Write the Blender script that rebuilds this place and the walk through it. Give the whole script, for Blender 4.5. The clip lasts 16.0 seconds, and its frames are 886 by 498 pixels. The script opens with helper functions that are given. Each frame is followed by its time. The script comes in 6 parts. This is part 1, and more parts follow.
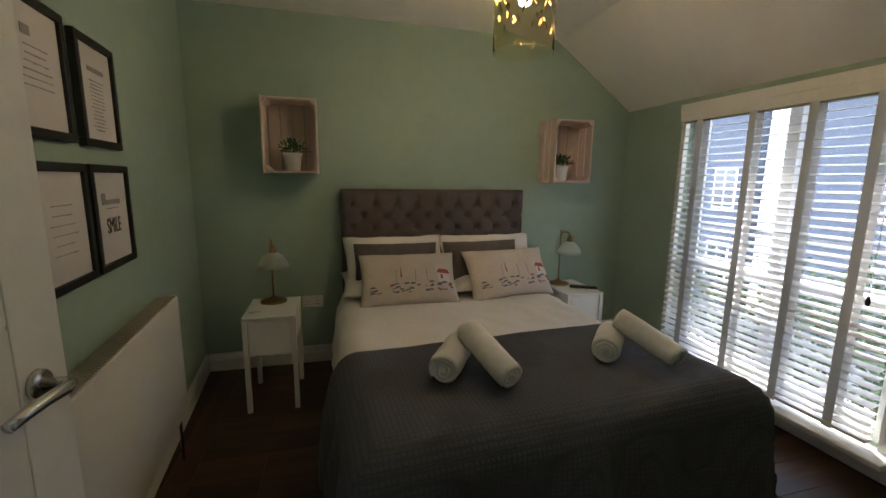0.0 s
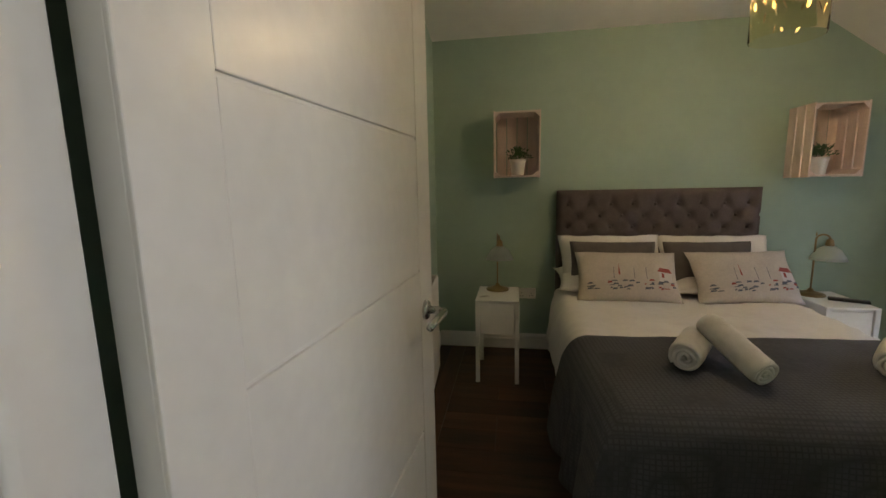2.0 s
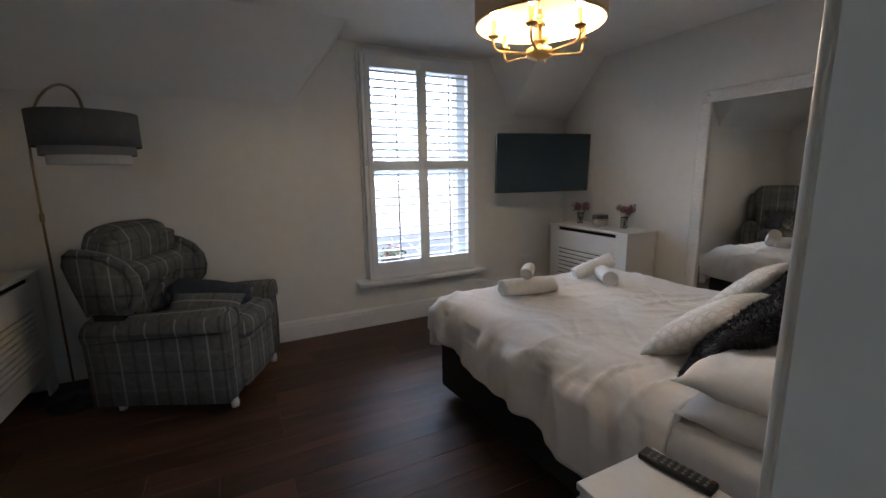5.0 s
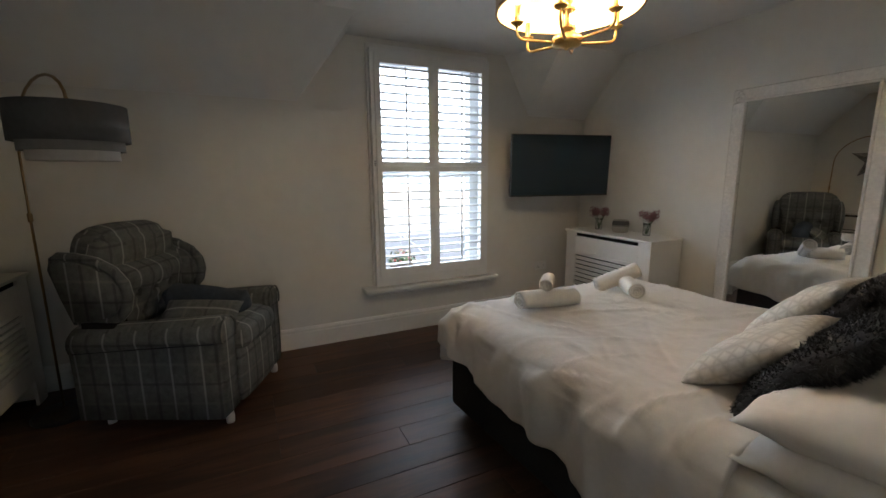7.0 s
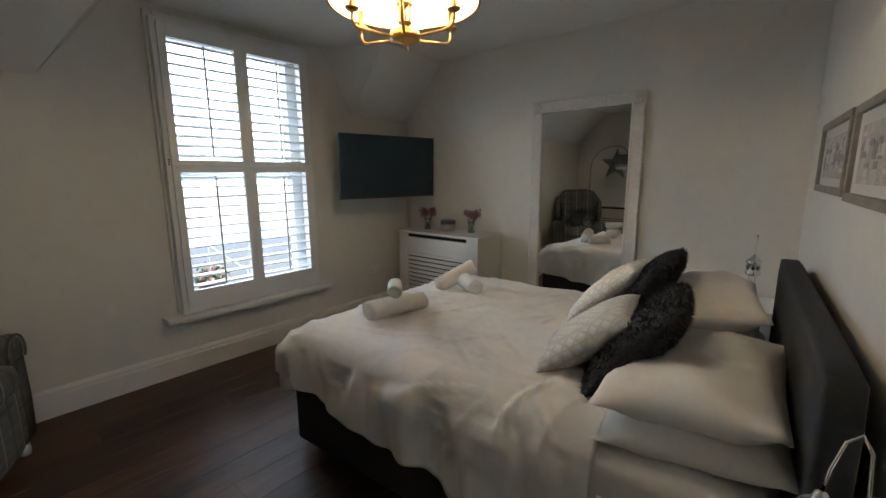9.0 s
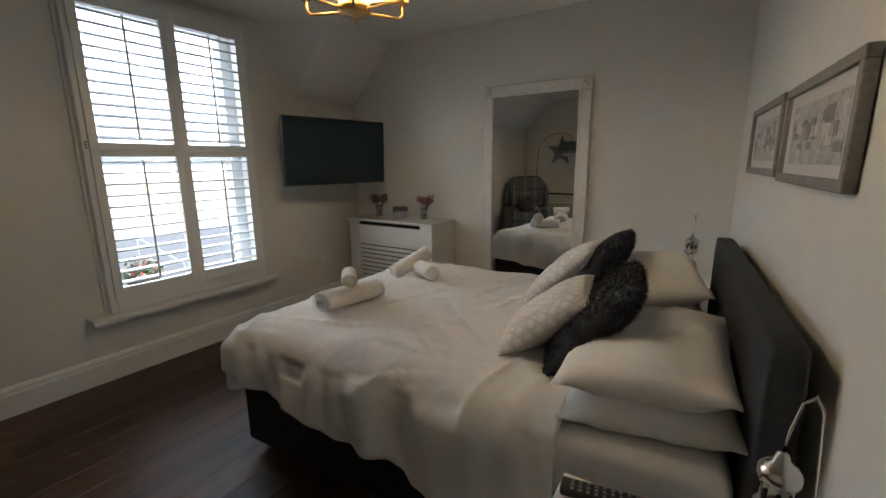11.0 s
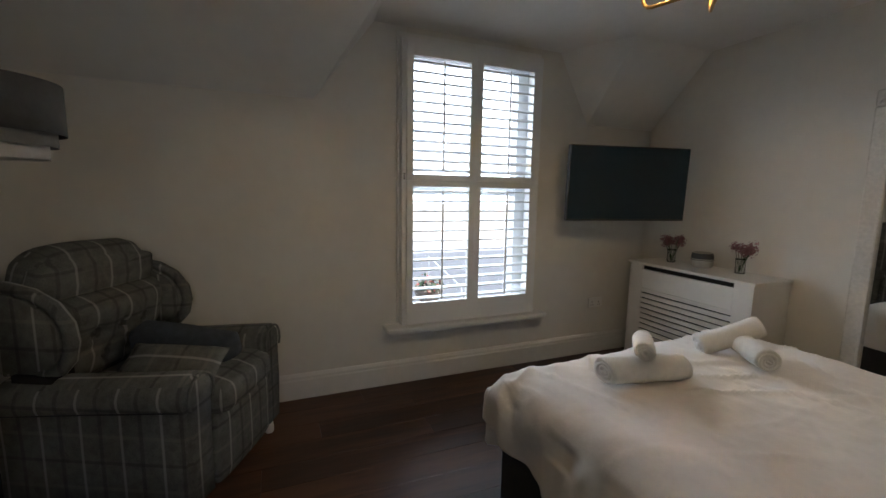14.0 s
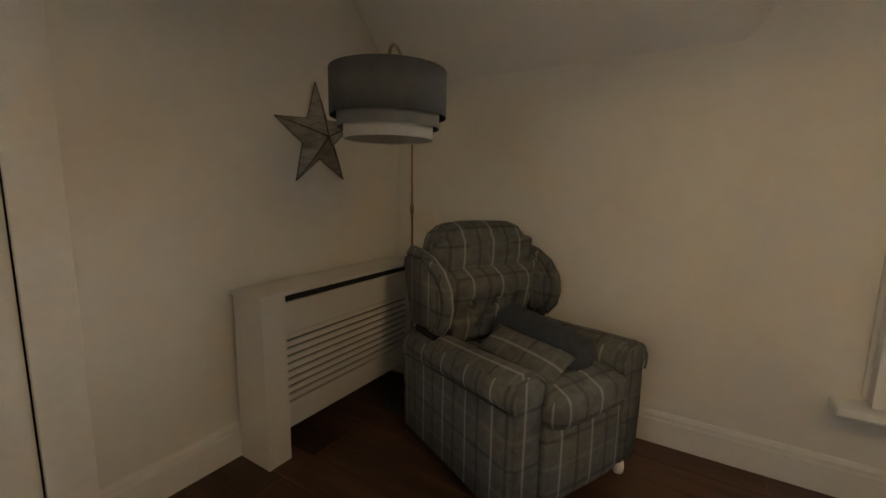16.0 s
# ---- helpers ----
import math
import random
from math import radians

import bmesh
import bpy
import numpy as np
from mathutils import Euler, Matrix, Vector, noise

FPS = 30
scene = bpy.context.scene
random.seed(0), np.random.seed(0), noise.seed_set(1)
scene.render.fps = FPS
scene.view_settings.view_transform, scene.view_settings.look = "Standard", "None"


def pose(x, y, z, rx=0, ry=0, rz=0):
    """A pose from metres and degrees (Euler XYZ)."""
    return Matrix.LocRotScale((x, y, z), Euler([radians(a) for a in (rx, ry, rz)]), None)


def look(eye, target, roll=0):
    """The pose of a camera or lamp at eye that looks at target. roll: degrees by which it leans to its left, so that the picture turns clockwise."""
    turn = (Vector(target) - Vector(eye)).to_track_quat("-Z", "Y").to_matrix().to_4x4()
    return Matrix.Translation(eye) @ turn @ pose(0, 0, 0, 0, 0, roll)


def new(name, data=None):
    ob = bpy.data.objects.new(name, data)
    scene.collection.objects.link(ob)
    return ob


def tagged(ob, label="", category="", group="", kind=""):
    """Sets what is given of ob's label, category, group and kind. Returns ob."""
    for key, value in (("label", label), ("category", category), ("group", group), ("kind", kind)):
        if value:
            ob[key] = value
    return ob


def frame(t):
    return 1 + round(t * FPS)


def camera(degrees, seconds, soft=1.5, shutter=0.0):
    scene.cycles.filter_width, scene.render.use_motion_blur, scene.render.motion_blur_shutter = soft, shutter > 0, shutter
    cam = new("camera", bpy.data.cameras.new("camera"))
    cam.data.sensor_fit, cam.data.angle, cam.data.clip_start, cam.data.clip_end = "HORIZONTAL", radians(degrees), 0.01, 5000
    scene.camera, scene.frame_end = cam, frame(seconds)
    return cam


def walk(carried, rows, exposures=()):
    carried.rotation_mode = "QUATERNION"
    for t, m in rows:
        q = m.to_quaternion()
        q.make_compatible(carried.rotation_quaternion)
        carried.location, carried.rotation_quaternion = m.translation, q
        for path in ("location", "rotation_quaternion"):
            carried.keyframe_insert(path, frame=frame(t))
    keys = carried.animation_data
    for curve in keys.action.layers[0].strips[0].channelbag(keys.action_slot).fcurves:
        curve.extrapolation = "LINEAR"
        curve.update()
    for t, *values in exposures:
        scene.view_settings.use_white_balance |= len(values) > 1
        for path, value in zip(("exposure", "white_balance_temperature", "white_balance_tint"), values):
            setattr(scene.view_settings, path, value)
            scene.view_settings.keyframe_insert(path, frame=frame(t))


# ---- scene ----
cam = camera(93.5, 16.0)
PATH = [
    (0, (1.102, 1.211, 1.347), (1.614, 3.116, 1.014), 0.7),
    (0.5, (1.049, 1.16, 1.346), (1.54, 3.075, 1.042), 0.5),
    (1, (0.961, 1.07, 1.361), (1.346, 3.01, 1.064), -0.4),
    (1.5, (0.86, 1.018, 1.321), (1.042, 2.987, 1.019), -1.3),
    (2, (0.847, 0.969, 1.324), (0.514, 2.918, 1.022), -1.2),
    (2.5, (0.771, 0.963, 1.351), (-0.015, 2.771, 1.014), -0.5),
    (3, (0.737, 0.917, 1.355), (-0.451, 2.484, 0.989), -0.4),
    (3.5, (0.669, 0.877, 1.357), (-0.762, 2.226, 0.99), -0.7),
    (4, (0.574, 0.838, 1.358), (-0.988, 2.038, 1.011), -0.3),
    (4.5, (0.516, 0.804, 1.359), (-1.159, 1.842, 1.015), -0.5),
    (5, (0.476, 0.793, 1.36), (-1.283, 1.672, 0.998), -1.0),
    (7.5, (0.219, 0.863, 1.35), (-1.56, 1.708, 1.004), -0.4),
    (8, (0.133, 0.855, 1.352), (-1.506, 1.936, 0.973), -0.4),
    (8.5, (0.109, 0.845, 1.356), (-1.375, 2.137, 1.0), -0.0),
    (9, (0.101, 0.859, 1.358), (-1.163, 2.369, 1.007), -0.4),
    (9.5, (0.09, 0.864, 1.345), (-0.979, 2.504, 0.938), -0.9),
    (12, (-0.029, 0.907, 1.336), (-1.108, 2.543, 0.938), 0.2),
    (12.5, (-0.084, 0.962, 1.346), (-1.388, 2.445, 1.031), 0.8),
    (13, (-0.114, 0.999, 1.342), (-1.581, 2.319, 1.021), 0.7),
    (13.5, (-0.19, 1.008, 1.336), (-1.829, 2.106, 1.004), 0.6),
    (14, (-0.313, 1.014, 1.34), (-2.148, 1.764, 1.076), 0.9),
    (14.5, (-0.412, 1.003, 1.31), (-2.373, 1.321, 1.08), -0.5),
    (15, (-0.532, 1.082, 1.307), (-2.5, 0.8, 1.091), -0.1),
    (15.5, (-0.635, 1.155, 1.285), (-2.497, 0.48, 1.006), -0.5),
    (16, (-0.798, 1.172, 1.267), (-2.481, 0.132, 0.972), 0.9),
]
EXPOSURES = [(0, 2.36, 6700, 12), (1, 2.4, 6800, 12), (2, 2.66, 7000, 14), (3, 2.68, 6250, 16), (3.5, 2.38, 6050, 17), (4, 2.20, 6100, 16), (5, 1.92, 5600, 15),
             (7.5, 1.85, 6100, 10), (9.5, 1.75, 5900, 8), (12, 1.7, 6300, 11), (13.5, 1.63, 6250, 12), (14.5, 1.7, 5950, 12), (15.5, 1.72, 6600, 13), (16, 2.27, 7500, 13)]
walk(cam, [(t, look(e, g, r)) for t, e, g, r in PATH], EXPOSURES)

# ---- world and sun ----
world = bpy.data.worlds.new("sky")
scene.world = world
world.use_nodes = True
wn = world.node_tree.nodes
sky = wn.new("ShaderNodeTexSky")
sky.sky_type, sky.sun_disc = "NISHITA", False
sky.sun_elevation, sky.sun_rotation = radians(52), radians(30)
world.node_tree.links.new(sky.outputs[0], wn["Background"].inputs[0])
wn["Background"].inputs[1].default_value = 0.14
sun = new("sun", bpy.data.lights.new("sun", "SUN"))
sun.data.energy, sun.data.angle, sun.data.color = 2.2, radians(0.5), (1.0, 0.95, 0.87)
sun.matrix_world = look((4.0, 9.13, 10.24), (0, 2.2, 0))

# unseen area lamp, added to light the landing casings and the open door
landing_lamp = new("landing_added_light", bpy.data.lights.new("landing_added_light", "AREA"))
landing_lamp.data.shape, landing_lamp.data.size, landing_lamp.data.size_y, landing_lamp.data.energy, landing_lamp.data.color = "RECTANGLE", 0.42, 1.1, 1.3, (1.0, 0.96, 0.92)
landing_lamp.matrix_world = look((2.34, 0.52, 1.55), (0.5, 0.95, 1.3))

# ---- materials ----


def mat(name, col, rough=0.6, metal=0.0, var=0.10, vscale=5.0, bump=0.0, bscale=120.0, grain=None, spec=0.5, emit=None, trans=0.0, random_amount=0.0):
    """A procedural surface: base colour with variation at two scales, fine relief, optional stretched grain."""
    m = bpy.data.materials.new(name)
    m.use_nodes = True
    nt = m.node_tree
    n, l = nt.nodes, nt.links
    b = n["Principled BSDF"]
    b.inputs["Roughness"].default_value = rough
    b.inputs["Metallic"].default_value = metal
    b.inputs["Specular IOR Level"].default_value = spec
    b.inputs["Transmission Weight"].default_value = trans
    tc = n.new("ShaderNodeTexCoord")
    mp = n.new("ShaderNodeMapping")
    l.new(tc.outputs["Object"], mp.inputs[0])
    if grain:
        mp.inputs["Scale"].default_value = grain
    big = n.new("ShaderNodeTexNoise")
    big.inputs["Scale"].default_value, big.inputs["Detail"].default_value = vscale, 4
    small = n.new("ShaderNodeTexNoise")
    small.inputs["Scale"].default_value, small.inputs["Detail"].default_value = vscale * 9, 3
    l.new(mp.outputs[0], big.inputs["Vector"])
    l.new(mp.outputs[0], small.inputs["Vector"])
    add = n.new("ShaderNodeMath")
    add.operation = "ADD"
    l.new(big.outputs[0], add.inputs[0])
    l.new(small.outputs[0], add.inputs[1])
    last = add.outputs[0]
    if random_amount:
        oi = n.new("ShaderNodeObjectInfo")
        mul = n.new("ShaderNodeMath")
        mul.operation = "MULTIPLY_ADD"
        l.new(oi.outputs["Random"], mul.inputs[0])
        mul.inputs[1].default_value = random_amount
        l.new(last, mul.inputs[2])
        last = mul.outputs[0]
    ramp = n.new("ShaderNodeMapRange")
    ramp.inputs[1].default_value, ramp.inputs[2].default_value = 0.6, 1.4 + random_amount
    ramp.inputs[3].default_value, ramp.inputs[4].default_value = 1 - var * 1.6, 1 + var * 1.6
    l.new(last, ramp.inputs[0])
    mix = n.new("ShaderNodeVectorMath")
    mix.operation = "SCALE"
    mix.inputs[0].default_value = col
    l.new(ramp.outputs[0], mix.inputs["Scale"])
    l.new(mix.outputs[0], b.inputs["Base Color"])
    if bump:
        bn = n.new("ShaderNodeTexNoise")
        bn.inputs["Scale"].default_value, bn.inputs["Detail"].default_value = bscale, 3
        l.new(mp.outputs[0], bn.inputs["Vector"])
        bp = n.new("ShaderNodeBump")
        bp.inputs["Strength"].default_value, bp.inputs["Distance"].default_value = bump, 0.004
        l.new(bn.outputs[0], bp.inputs["Height"])
        l.new(bp.outputs[0], b.inputs["Normal"])
    if emit:
        b.inputs["Emission Color"].default_value = (*emit[0], 1)
        b.inputs["Emission Strength"].default_value = emit[1]
    return m


def weave(name, col, other, period, rough=0.9, relief=0.5, turn=0.0):
    """Cloth with a small checked weave."""
    m = mat(name, col, rough, bump=0.0, var=0.12)
    nt = m.node_tree
    n, l = nt.nodes, nt.links
    b = n["Principled BSDF"]
    tc = n.new("ShaderNodeTexCoord")
    ck = n.new("ShaderNodeTexVoronoi")
    ck.distance, ck.inputs["Randomness"].default_value = "CHEBYCHEV", 0.12
    ck.inputs["Scale"].default_value = 1 / period
    mp = n.new("ShaderNodeMapping")
    mp.inputs["Rotation"].default_value = (0, 0, radians(turn))
    l.new(tc.outputs["Object"], mp.inputs[0])
    l.new(mp.outputs[0], ck.inputs["Vector"])
    mx = n.new("ShaderNodeMix")
    mx.data_type = "RGBA"
    mr = n.new("ShaderNodeMapRange")
    mr.inputs[1].default_value, mr.inputs[2].default_value = 0.25, 0.55
    l.new(ck.outputs["Distance"], mr.inputs[0])
    l.new(mr.outputs[0], mx.inputs["Factor"])
    mx.inputs["A"].default_value, mx.inputs["B"].default_value = (*col, 1), (*other, 1)
    l.new(mx.outputs["Result"], b.inputs["Base Color"])
    bp = n.new("ShaderNodeBump")
    bp.inputs["Strength"].default_value, bp.inputs["Distance"].default_value = relief, 0.004
    bp.invert = True
    l.new(ck.outputs["Distance"], bp.inputs["Height"])
    l.new(bp.outputs[0], b.inputs["Normal"])
    return m


def plaid(name):
    """Grey tweed with pale and dark window-pane lines, laid out in UV metres."""
    m = mat(name, (0.135, 0.14, 0.132), 0.95, var=0.25, vscale=30, bump=0.5, bscale=500)
    nt = m.node_tree
    n, l = nt.nodes, nt.links
    b = n["Principled BSDF"]
    base = b.inputs["Base Color"].links[0].from_socket
    uv = n.new("ShaderNodeUVMap")
    sp = n.new("ShaderNodeSeparateXYZ")
    l.new(uv.outputs[0], sp.inputs[0])
    cur = base
    for axis, period, shift, width, col in ((1, 0.21, 0.06, 0.012, (0.22, 0.215, 0.19)), (0, 0.155, 0.10, 0.013, (0.03, 0.033, 0.036)),
                                            (1, 0.21, 0.165, 0.011, (0.03, 0.033, 0.036)), (0, 0.155, 0.02, 0.009, (0.5, 0.5, 0.48))):
        ad = n.new("ShaderNodeMath")
        ad.operation = "ADD"
        ad.inputs[1].default_value = shift + 50 * period
        l.new(sp.outputs[axis], ad.inputs[0])
        md = n.new("ShaderNodeMath")
        md.operation = "PINGPONG"
        md.inputs[1].default_value = period / 2
        l.new(ad.outputs[0], md.inputs[0])
        mr = n.new("ShaderNodeMapRange")
        mr.inputs[1].default_value, mr.inputs[2].default_value = width * 0.4, width * 0.75
        mr.inputs[3].default_value, mr.inputs[4].default_value = 0.45, 0.0
        l.new(md.outputs[0], mr.inputs[0])
        mx = n.new("ShaderNodeMix")
        mx.data_type = "RGBA"
        l.new(mr.outputs[0], mx.inputs["Factor"])
        l.new(cur, mx.inputs["A"])
        mx.inputs["B"].default_value = (*col, 1)
        cur = mx.outputs["Result"]
    l.new(cur, b.inputs["Base Color"])
    return m


def planks(name, grain):
    """Dark walnut boards: long brown and near-black figure, fine grain, a satin lacquer worn unevenly."""
    m = bpy.data.materials.new(name)
    m.use_nodes = True
    n, l = m.node_tree.nodes, m.node_tree.links
    b = n["Principled BSDF"]
    tc, oi, mp = n.new("ShaderNodeTexCoord"), n.new("ShaderNodeObjectInfo"), n.new("ShaderNodeMapping")
    mp.inputs["Scale"].default_value = grain
    sh = n.new("ShaderNodeVectorMath")
    sh.operation = "SCALE"
    sh.inputs[0].default_value = (7.3, 11.9, 3.1)
    l.new(oi.outputs["Random"], sh.inputs["Scale"])
    ad = n.new("ShaderNodeVectorMath")
    l.new(tc.outputs["Object"], mp.inputs[0])
    l.new(mp.outputs[0], ad.inputs[0])
    l.new(sh.outputs[0], ad.inputs[1])
    figure, fine = n.new("ShaderNodeTexNoise"), n.new("ShaderNodeTexNoise")
    figure.inputs["Scale"].default_value, figure.inputs["Detail"].default_value, figure.inputs["Distortion"].default_value = 1.3, 3, 0.7
    fine.inputs["Scale"].default_value, fine.inputs["Detail"].default_value = 9.0, 4
    for t in (figure, fine):
        l.new(ad.outputs[0], t.inputs["Vector"])
    k = n.new("ShaderNodeMath")
    k.operation = "MULTIPLY_ADD"
    l.new(oi.outputs["Random"], k.inputs[0])
    k.inputs[1].default_value = 0.34
    l.new(figure.outputs[0], k.inputs[2])
    k2 = n.new("ShaderNodeMath")
    k2.operation = "MULTIPLY_ADD"
    l.new(fine.outputs[0], k2.inputs[0])
    k2.inputs[1].default_value = 0.30
    l.new(k.outputs[0], k2.inputs[2])
    ramp = n.new("ShaderNodeValToRGB")
    e = ramp.color_ramp.elements
    e[0].position, e[0].color = 0.46, (0.022, 0.0115, 0.008, 1)
    e[1].position, e[1].color = 1.0, (0.118, 0.056, 0.031, 1)
    mid = ramp.color_ramp.elements.new(0.76)
    mid.color = (0.062, 0.030, 0.0175, 1)
    l.new(k2.outputs[0], ramp.inputs[0])
    l.new(ramp.outputs[0], b.inputs["Base Color"])
    rr = n.new("ShaderNodeMapRange")
    rr.inputs[3].default_value, rr.inputs[4].default_value = 0.36, 0.56
    l.new(figure.outputs[0], rr.inputs[0])
    l.new(rr.outputs[0], b.inputs["Roughness"])
    b.inputs["Specular IOR Level"].default_value = 0.38
    bp = n.new("ShaderNodeBump")
    bp.inputs["Strength"].default_value, bp.inputs["Distance"].default_value = 0.25, 0.002
    l.new(fine.outputs[0], bp.inputs["Height"])
    l.new(bp.outputs[0], b.inputs["Normal"])
    return m


def cloth_tape(name, col):
    """Thin woven cloth that lets some light through."""
    m = bpy.data.materials.new(name)
    m.use_nodes = True
    n, l = m.node_tree.nodes, m.node_tree.links
    d, t, x = n.new("ShaderNodeBsdfDiffuse"), n.new("ShaderNodeBsdfTranslucent"), n.new("ShaderNodeMixShader")
    d.inputs["Color"].default_value = t.inputs["Color"].default_value = (*col, 1)
    x.inputs[0].default_value = 0.35
    l.new(d.outputs[0], x.inputs[1])
    l.new(t.outputs[0], x.inputs[2])
    l.new(x.outputs[0], n["Material Output"].inputs["Surface"])
    return m


def glass(name, col=(1, 1, 1), rough=0.02, thin=True):
    m = bpy.data.materials.new(name)
    m.use_nodes = True
    n, l = m.node_tree.nodes, m.node_tree.links
    b = n["Principled BSDF"]
    b.inputs["Base Color"].default_value = (*col, 1)
    b.inputs["Roughness"].default_value = rough
    b.inputs["Transmission Weight"].default_value = 1.0
    b.inputs["IOR"].default_value = 1.05 if thin else 1.45
    return m


M = {}
M["green"] = mat("sage_green_paint", (0.33, 0.43, 0.35), 0.75, var=0.03, vscale=1.5, bump=0.08, bscale=160)
M["white_wall"] = mat("warm_white_paint", (0.74, 0.715, 0.66), 0.8, var=0.025, vscale=1.3, bump=0.08, bscale=150)
M["ceil"] = mat("ceiling_paint", (0.82, 0.81, 0.78), 0.85, var=0.02, vscale=1.2, bump=0.06, bscale=120)
M["gloss"] = mat("white_gloss_paint", (0.78, 0.76, 0.72), 0.32, var=0.03, vscale=3, bump=0.04, bscale=60)
M["satin"] = mat("white_satin_paint", (0.80, 0.79, 0.76), 0.42, var=0.025, vscale=4, bump=0.03, bscale=50)
M["wood_x"] = planks("dark_wood_along_x", (0.8, 7, 7))
M["wood_y"] = planks("dark_wood_along_y", (7, 0.8, 7))
M["subfloor"] = mat("subfloor", (0.02, 0.012, 0.009), 0.8)
M["landing"] = mat("landing_carpet", (0.25, 0.22, 0.19), 0.95, var=0.15, vscale=40, bump=0.4)
M["shutter"] = mat("shutter_white", (0.80, 0.80, 0.79), 0.35, var=0.02, vscale=3)
M["pvc"] = mat("white_pvc", (0.78, 0.80, 0.82), 0.3, var=0.02)
M["glass"] = glass("window_glass")
M["clear"] = glass("clear_glass", (0.95, 0.97, 0.96), 0.02, False)
M["frost"] = mat("frosted_glass", (0.88, 0.93, 0.90), 0.28, var=0.03, trans=0.8)
M["duvet"] = mat("white_cotton", (0.80, 0.77, 0.74), 0.78, var=0.03, vscale=4, bump=0.35, bscale=22)
M["pillow"] = mat("white_pillow_cotton", (0.80, 0.77, 0.73), 0.85, var=0.03, vscale=5, bump=0.35, bscale=20)
M["throw"] = weave("charcoal_waffle_weave", (0.092, 0.095, 0.108), (0.052, 0.054, 0.062), 0.017, relief=0.55)
M["tape"] = cloth_tape("blind_tape", (0.72, 0.72, 0.72))
M["towel"] = mat("white_terry", (0.80, 0.78, 0.75), 0.95, var=0.05, vscale=40, bump=0.9, bscale=350)
M["cream"] = weave("cream_cable_knit", (0.70, 0.67, 0.62), (0.52, 0.49, 0.45), 0.034, relief=0.9, turn=45)
M["fur"] = mat("charcoal_fur", (0.042, 0.042, 0.047), 0.9, var=0.4, vscale=25)
M["taupe"] = mat("taupe_velvet", (0.105, 0.082, 0.078), 0.85, var=0.12, vscale=15, bump=0.3, bscale=260)
M["brown_cushion"] = mat("grey_brown_cotton", (0.115, 0.10, 0.093), 0.9, var=0.1, vscale=20, bump=0.3, bscale=250)
M["greyfab"] = mat("dark_grey_fabric", (0.040, 0.042, 0.048), 0.92, var=0.18, vscale=30, bump=0.4, bscale=400)
M["divan"] = mat("divan_fabric", (0.026, 0.026, 0.030), 0.92, var=0.15, vscale=30, bump=0.3, bscale=400)
M["brass"] = mat("aged_brass", (0.32, 0.22, 0.11), 0.3, 1.0, var=0.15, vscale=20)
M["gold"] = mat("antique_gold", (0.50, 0.33, 0.12), 0.28, 1.0, var=0.12, vscale=20)
M["chrome"] = mat("brushed_chrome", (0.60, 0.60, 0.60), 0.2, 1.0, var=0.05, vscale=20)
M["black"] = mat("black_plastic", (0.012, 0.012, 0.013), 0.4, var=0.2, vscale=20)
# teal base: the bluish reflection of the window is put into the colour
M["screen"] = mat("tv_screen", (0.009, 0.024, 0.036), 0.20, var=0.05)
M["blackframe"] = mat("black_wood_frame", (0.012, 0.012, 0.012), 0.4, var=0.2, vscale=12)
M["paper"] = mat("print_paper", (0.66, 0.62, 0.60), 0.6, var=0.02)
M["ink"] = mat("black_ink", (0.04, 0.04, 0.045), 0.7)
M["greyink"] = mat("grey_ink", (0.30, 0.28, 0.28), 0.7)
M["crate"] = mat("limewashed_pine", (0.68, 0.55, 0.49), 0.75, var=0.14, vscale=4, grain=(6, 6, 0.8), bump=0.2, bscale=60, random_amount=0.3)
M["pot"] = mat("white_ceramic_pot", (0.75, 0.73, 0.70), 0.35, var=0.03)
M["soil"] = mat("potting_soil", (0.03, 0.02, 0.015), 0.95, var=0.3, vscale=60)
M["leaf"] = mat("houseplant_leaf", (0.035, 0.085, 0.028), 0.5, var=0.35, vscale=25)
M["radiator"] = mat("cream_radiator_enamel", (0.68, 0.64, 0.57), 0.38, var=0.02, vscale=3)
# radiator cream darkened, so the slots' shade is in the grille's colour
M["grille"] = mat("radiator_shadow_grille", (0.42, 0.38, 0.31), 0.5)
M["cover"] = mat("white_mdf_paint", (0.74, 0.71, 0.66), 0.42, var=0.02, vscale=3)
# near-black for small dark parts, and for shade painted into holes and gaps
M["dark"] = mat("dark_parts_and_shade", (0.015, 0.013, 0.012), 0.9)
M["plaid"] = plaid("grey_plaid_tweed")
M["bluegrey"] = mat("blue_grey_rib_knit", (0.045, 0.055, 0.070), 0.95, var=0.2, vscale=40, bump=0.7, bscale=200)
M["lampgrey"] = mat("charcoal_lampshade", (0.075, 0.078, 0.078), 0.9, var=0.1, vscale=40, bump=0.2, bscale=500)
M["lampmid"] = mat("mid_grey_lampshade", (0.22, 0.22, 0.21), 0.9, var=0.08, vscale=40)
M["lamplight"] = mat("pale_lampshade", (0.55, 0.53, 0.50), 0.9, var=0.05, vscale=40)
M["star"] = mat("weathered_grey_wood", (0.30, 0.285, 0.26), 0.8, var=0.45, vscale=7, grain=(2, 2, 6), bump=0.4, bscale=60)
M["mirror"] = mat("mirror_silver", (0.86, 0.87, 0.86), 0.01, 1.0, var=0.0)
M["mirframe"] = mat("distressed_white_frame", (0.68, 0.65, 0.60), 0.55, var=0.10, vscale=6, bump=0.3, bscale=45)
M["greyframe"] = mat("driftwood_grey_frame", (0.27, 0.25, 0.22), 0.7, var=0.2, vscale=8, bump=0.2, bscale=60)
M["sketch"] = mat("pencil_sketch", (0.50, 0.49, 0.47), 0.7, var=0.30, vscale=14)
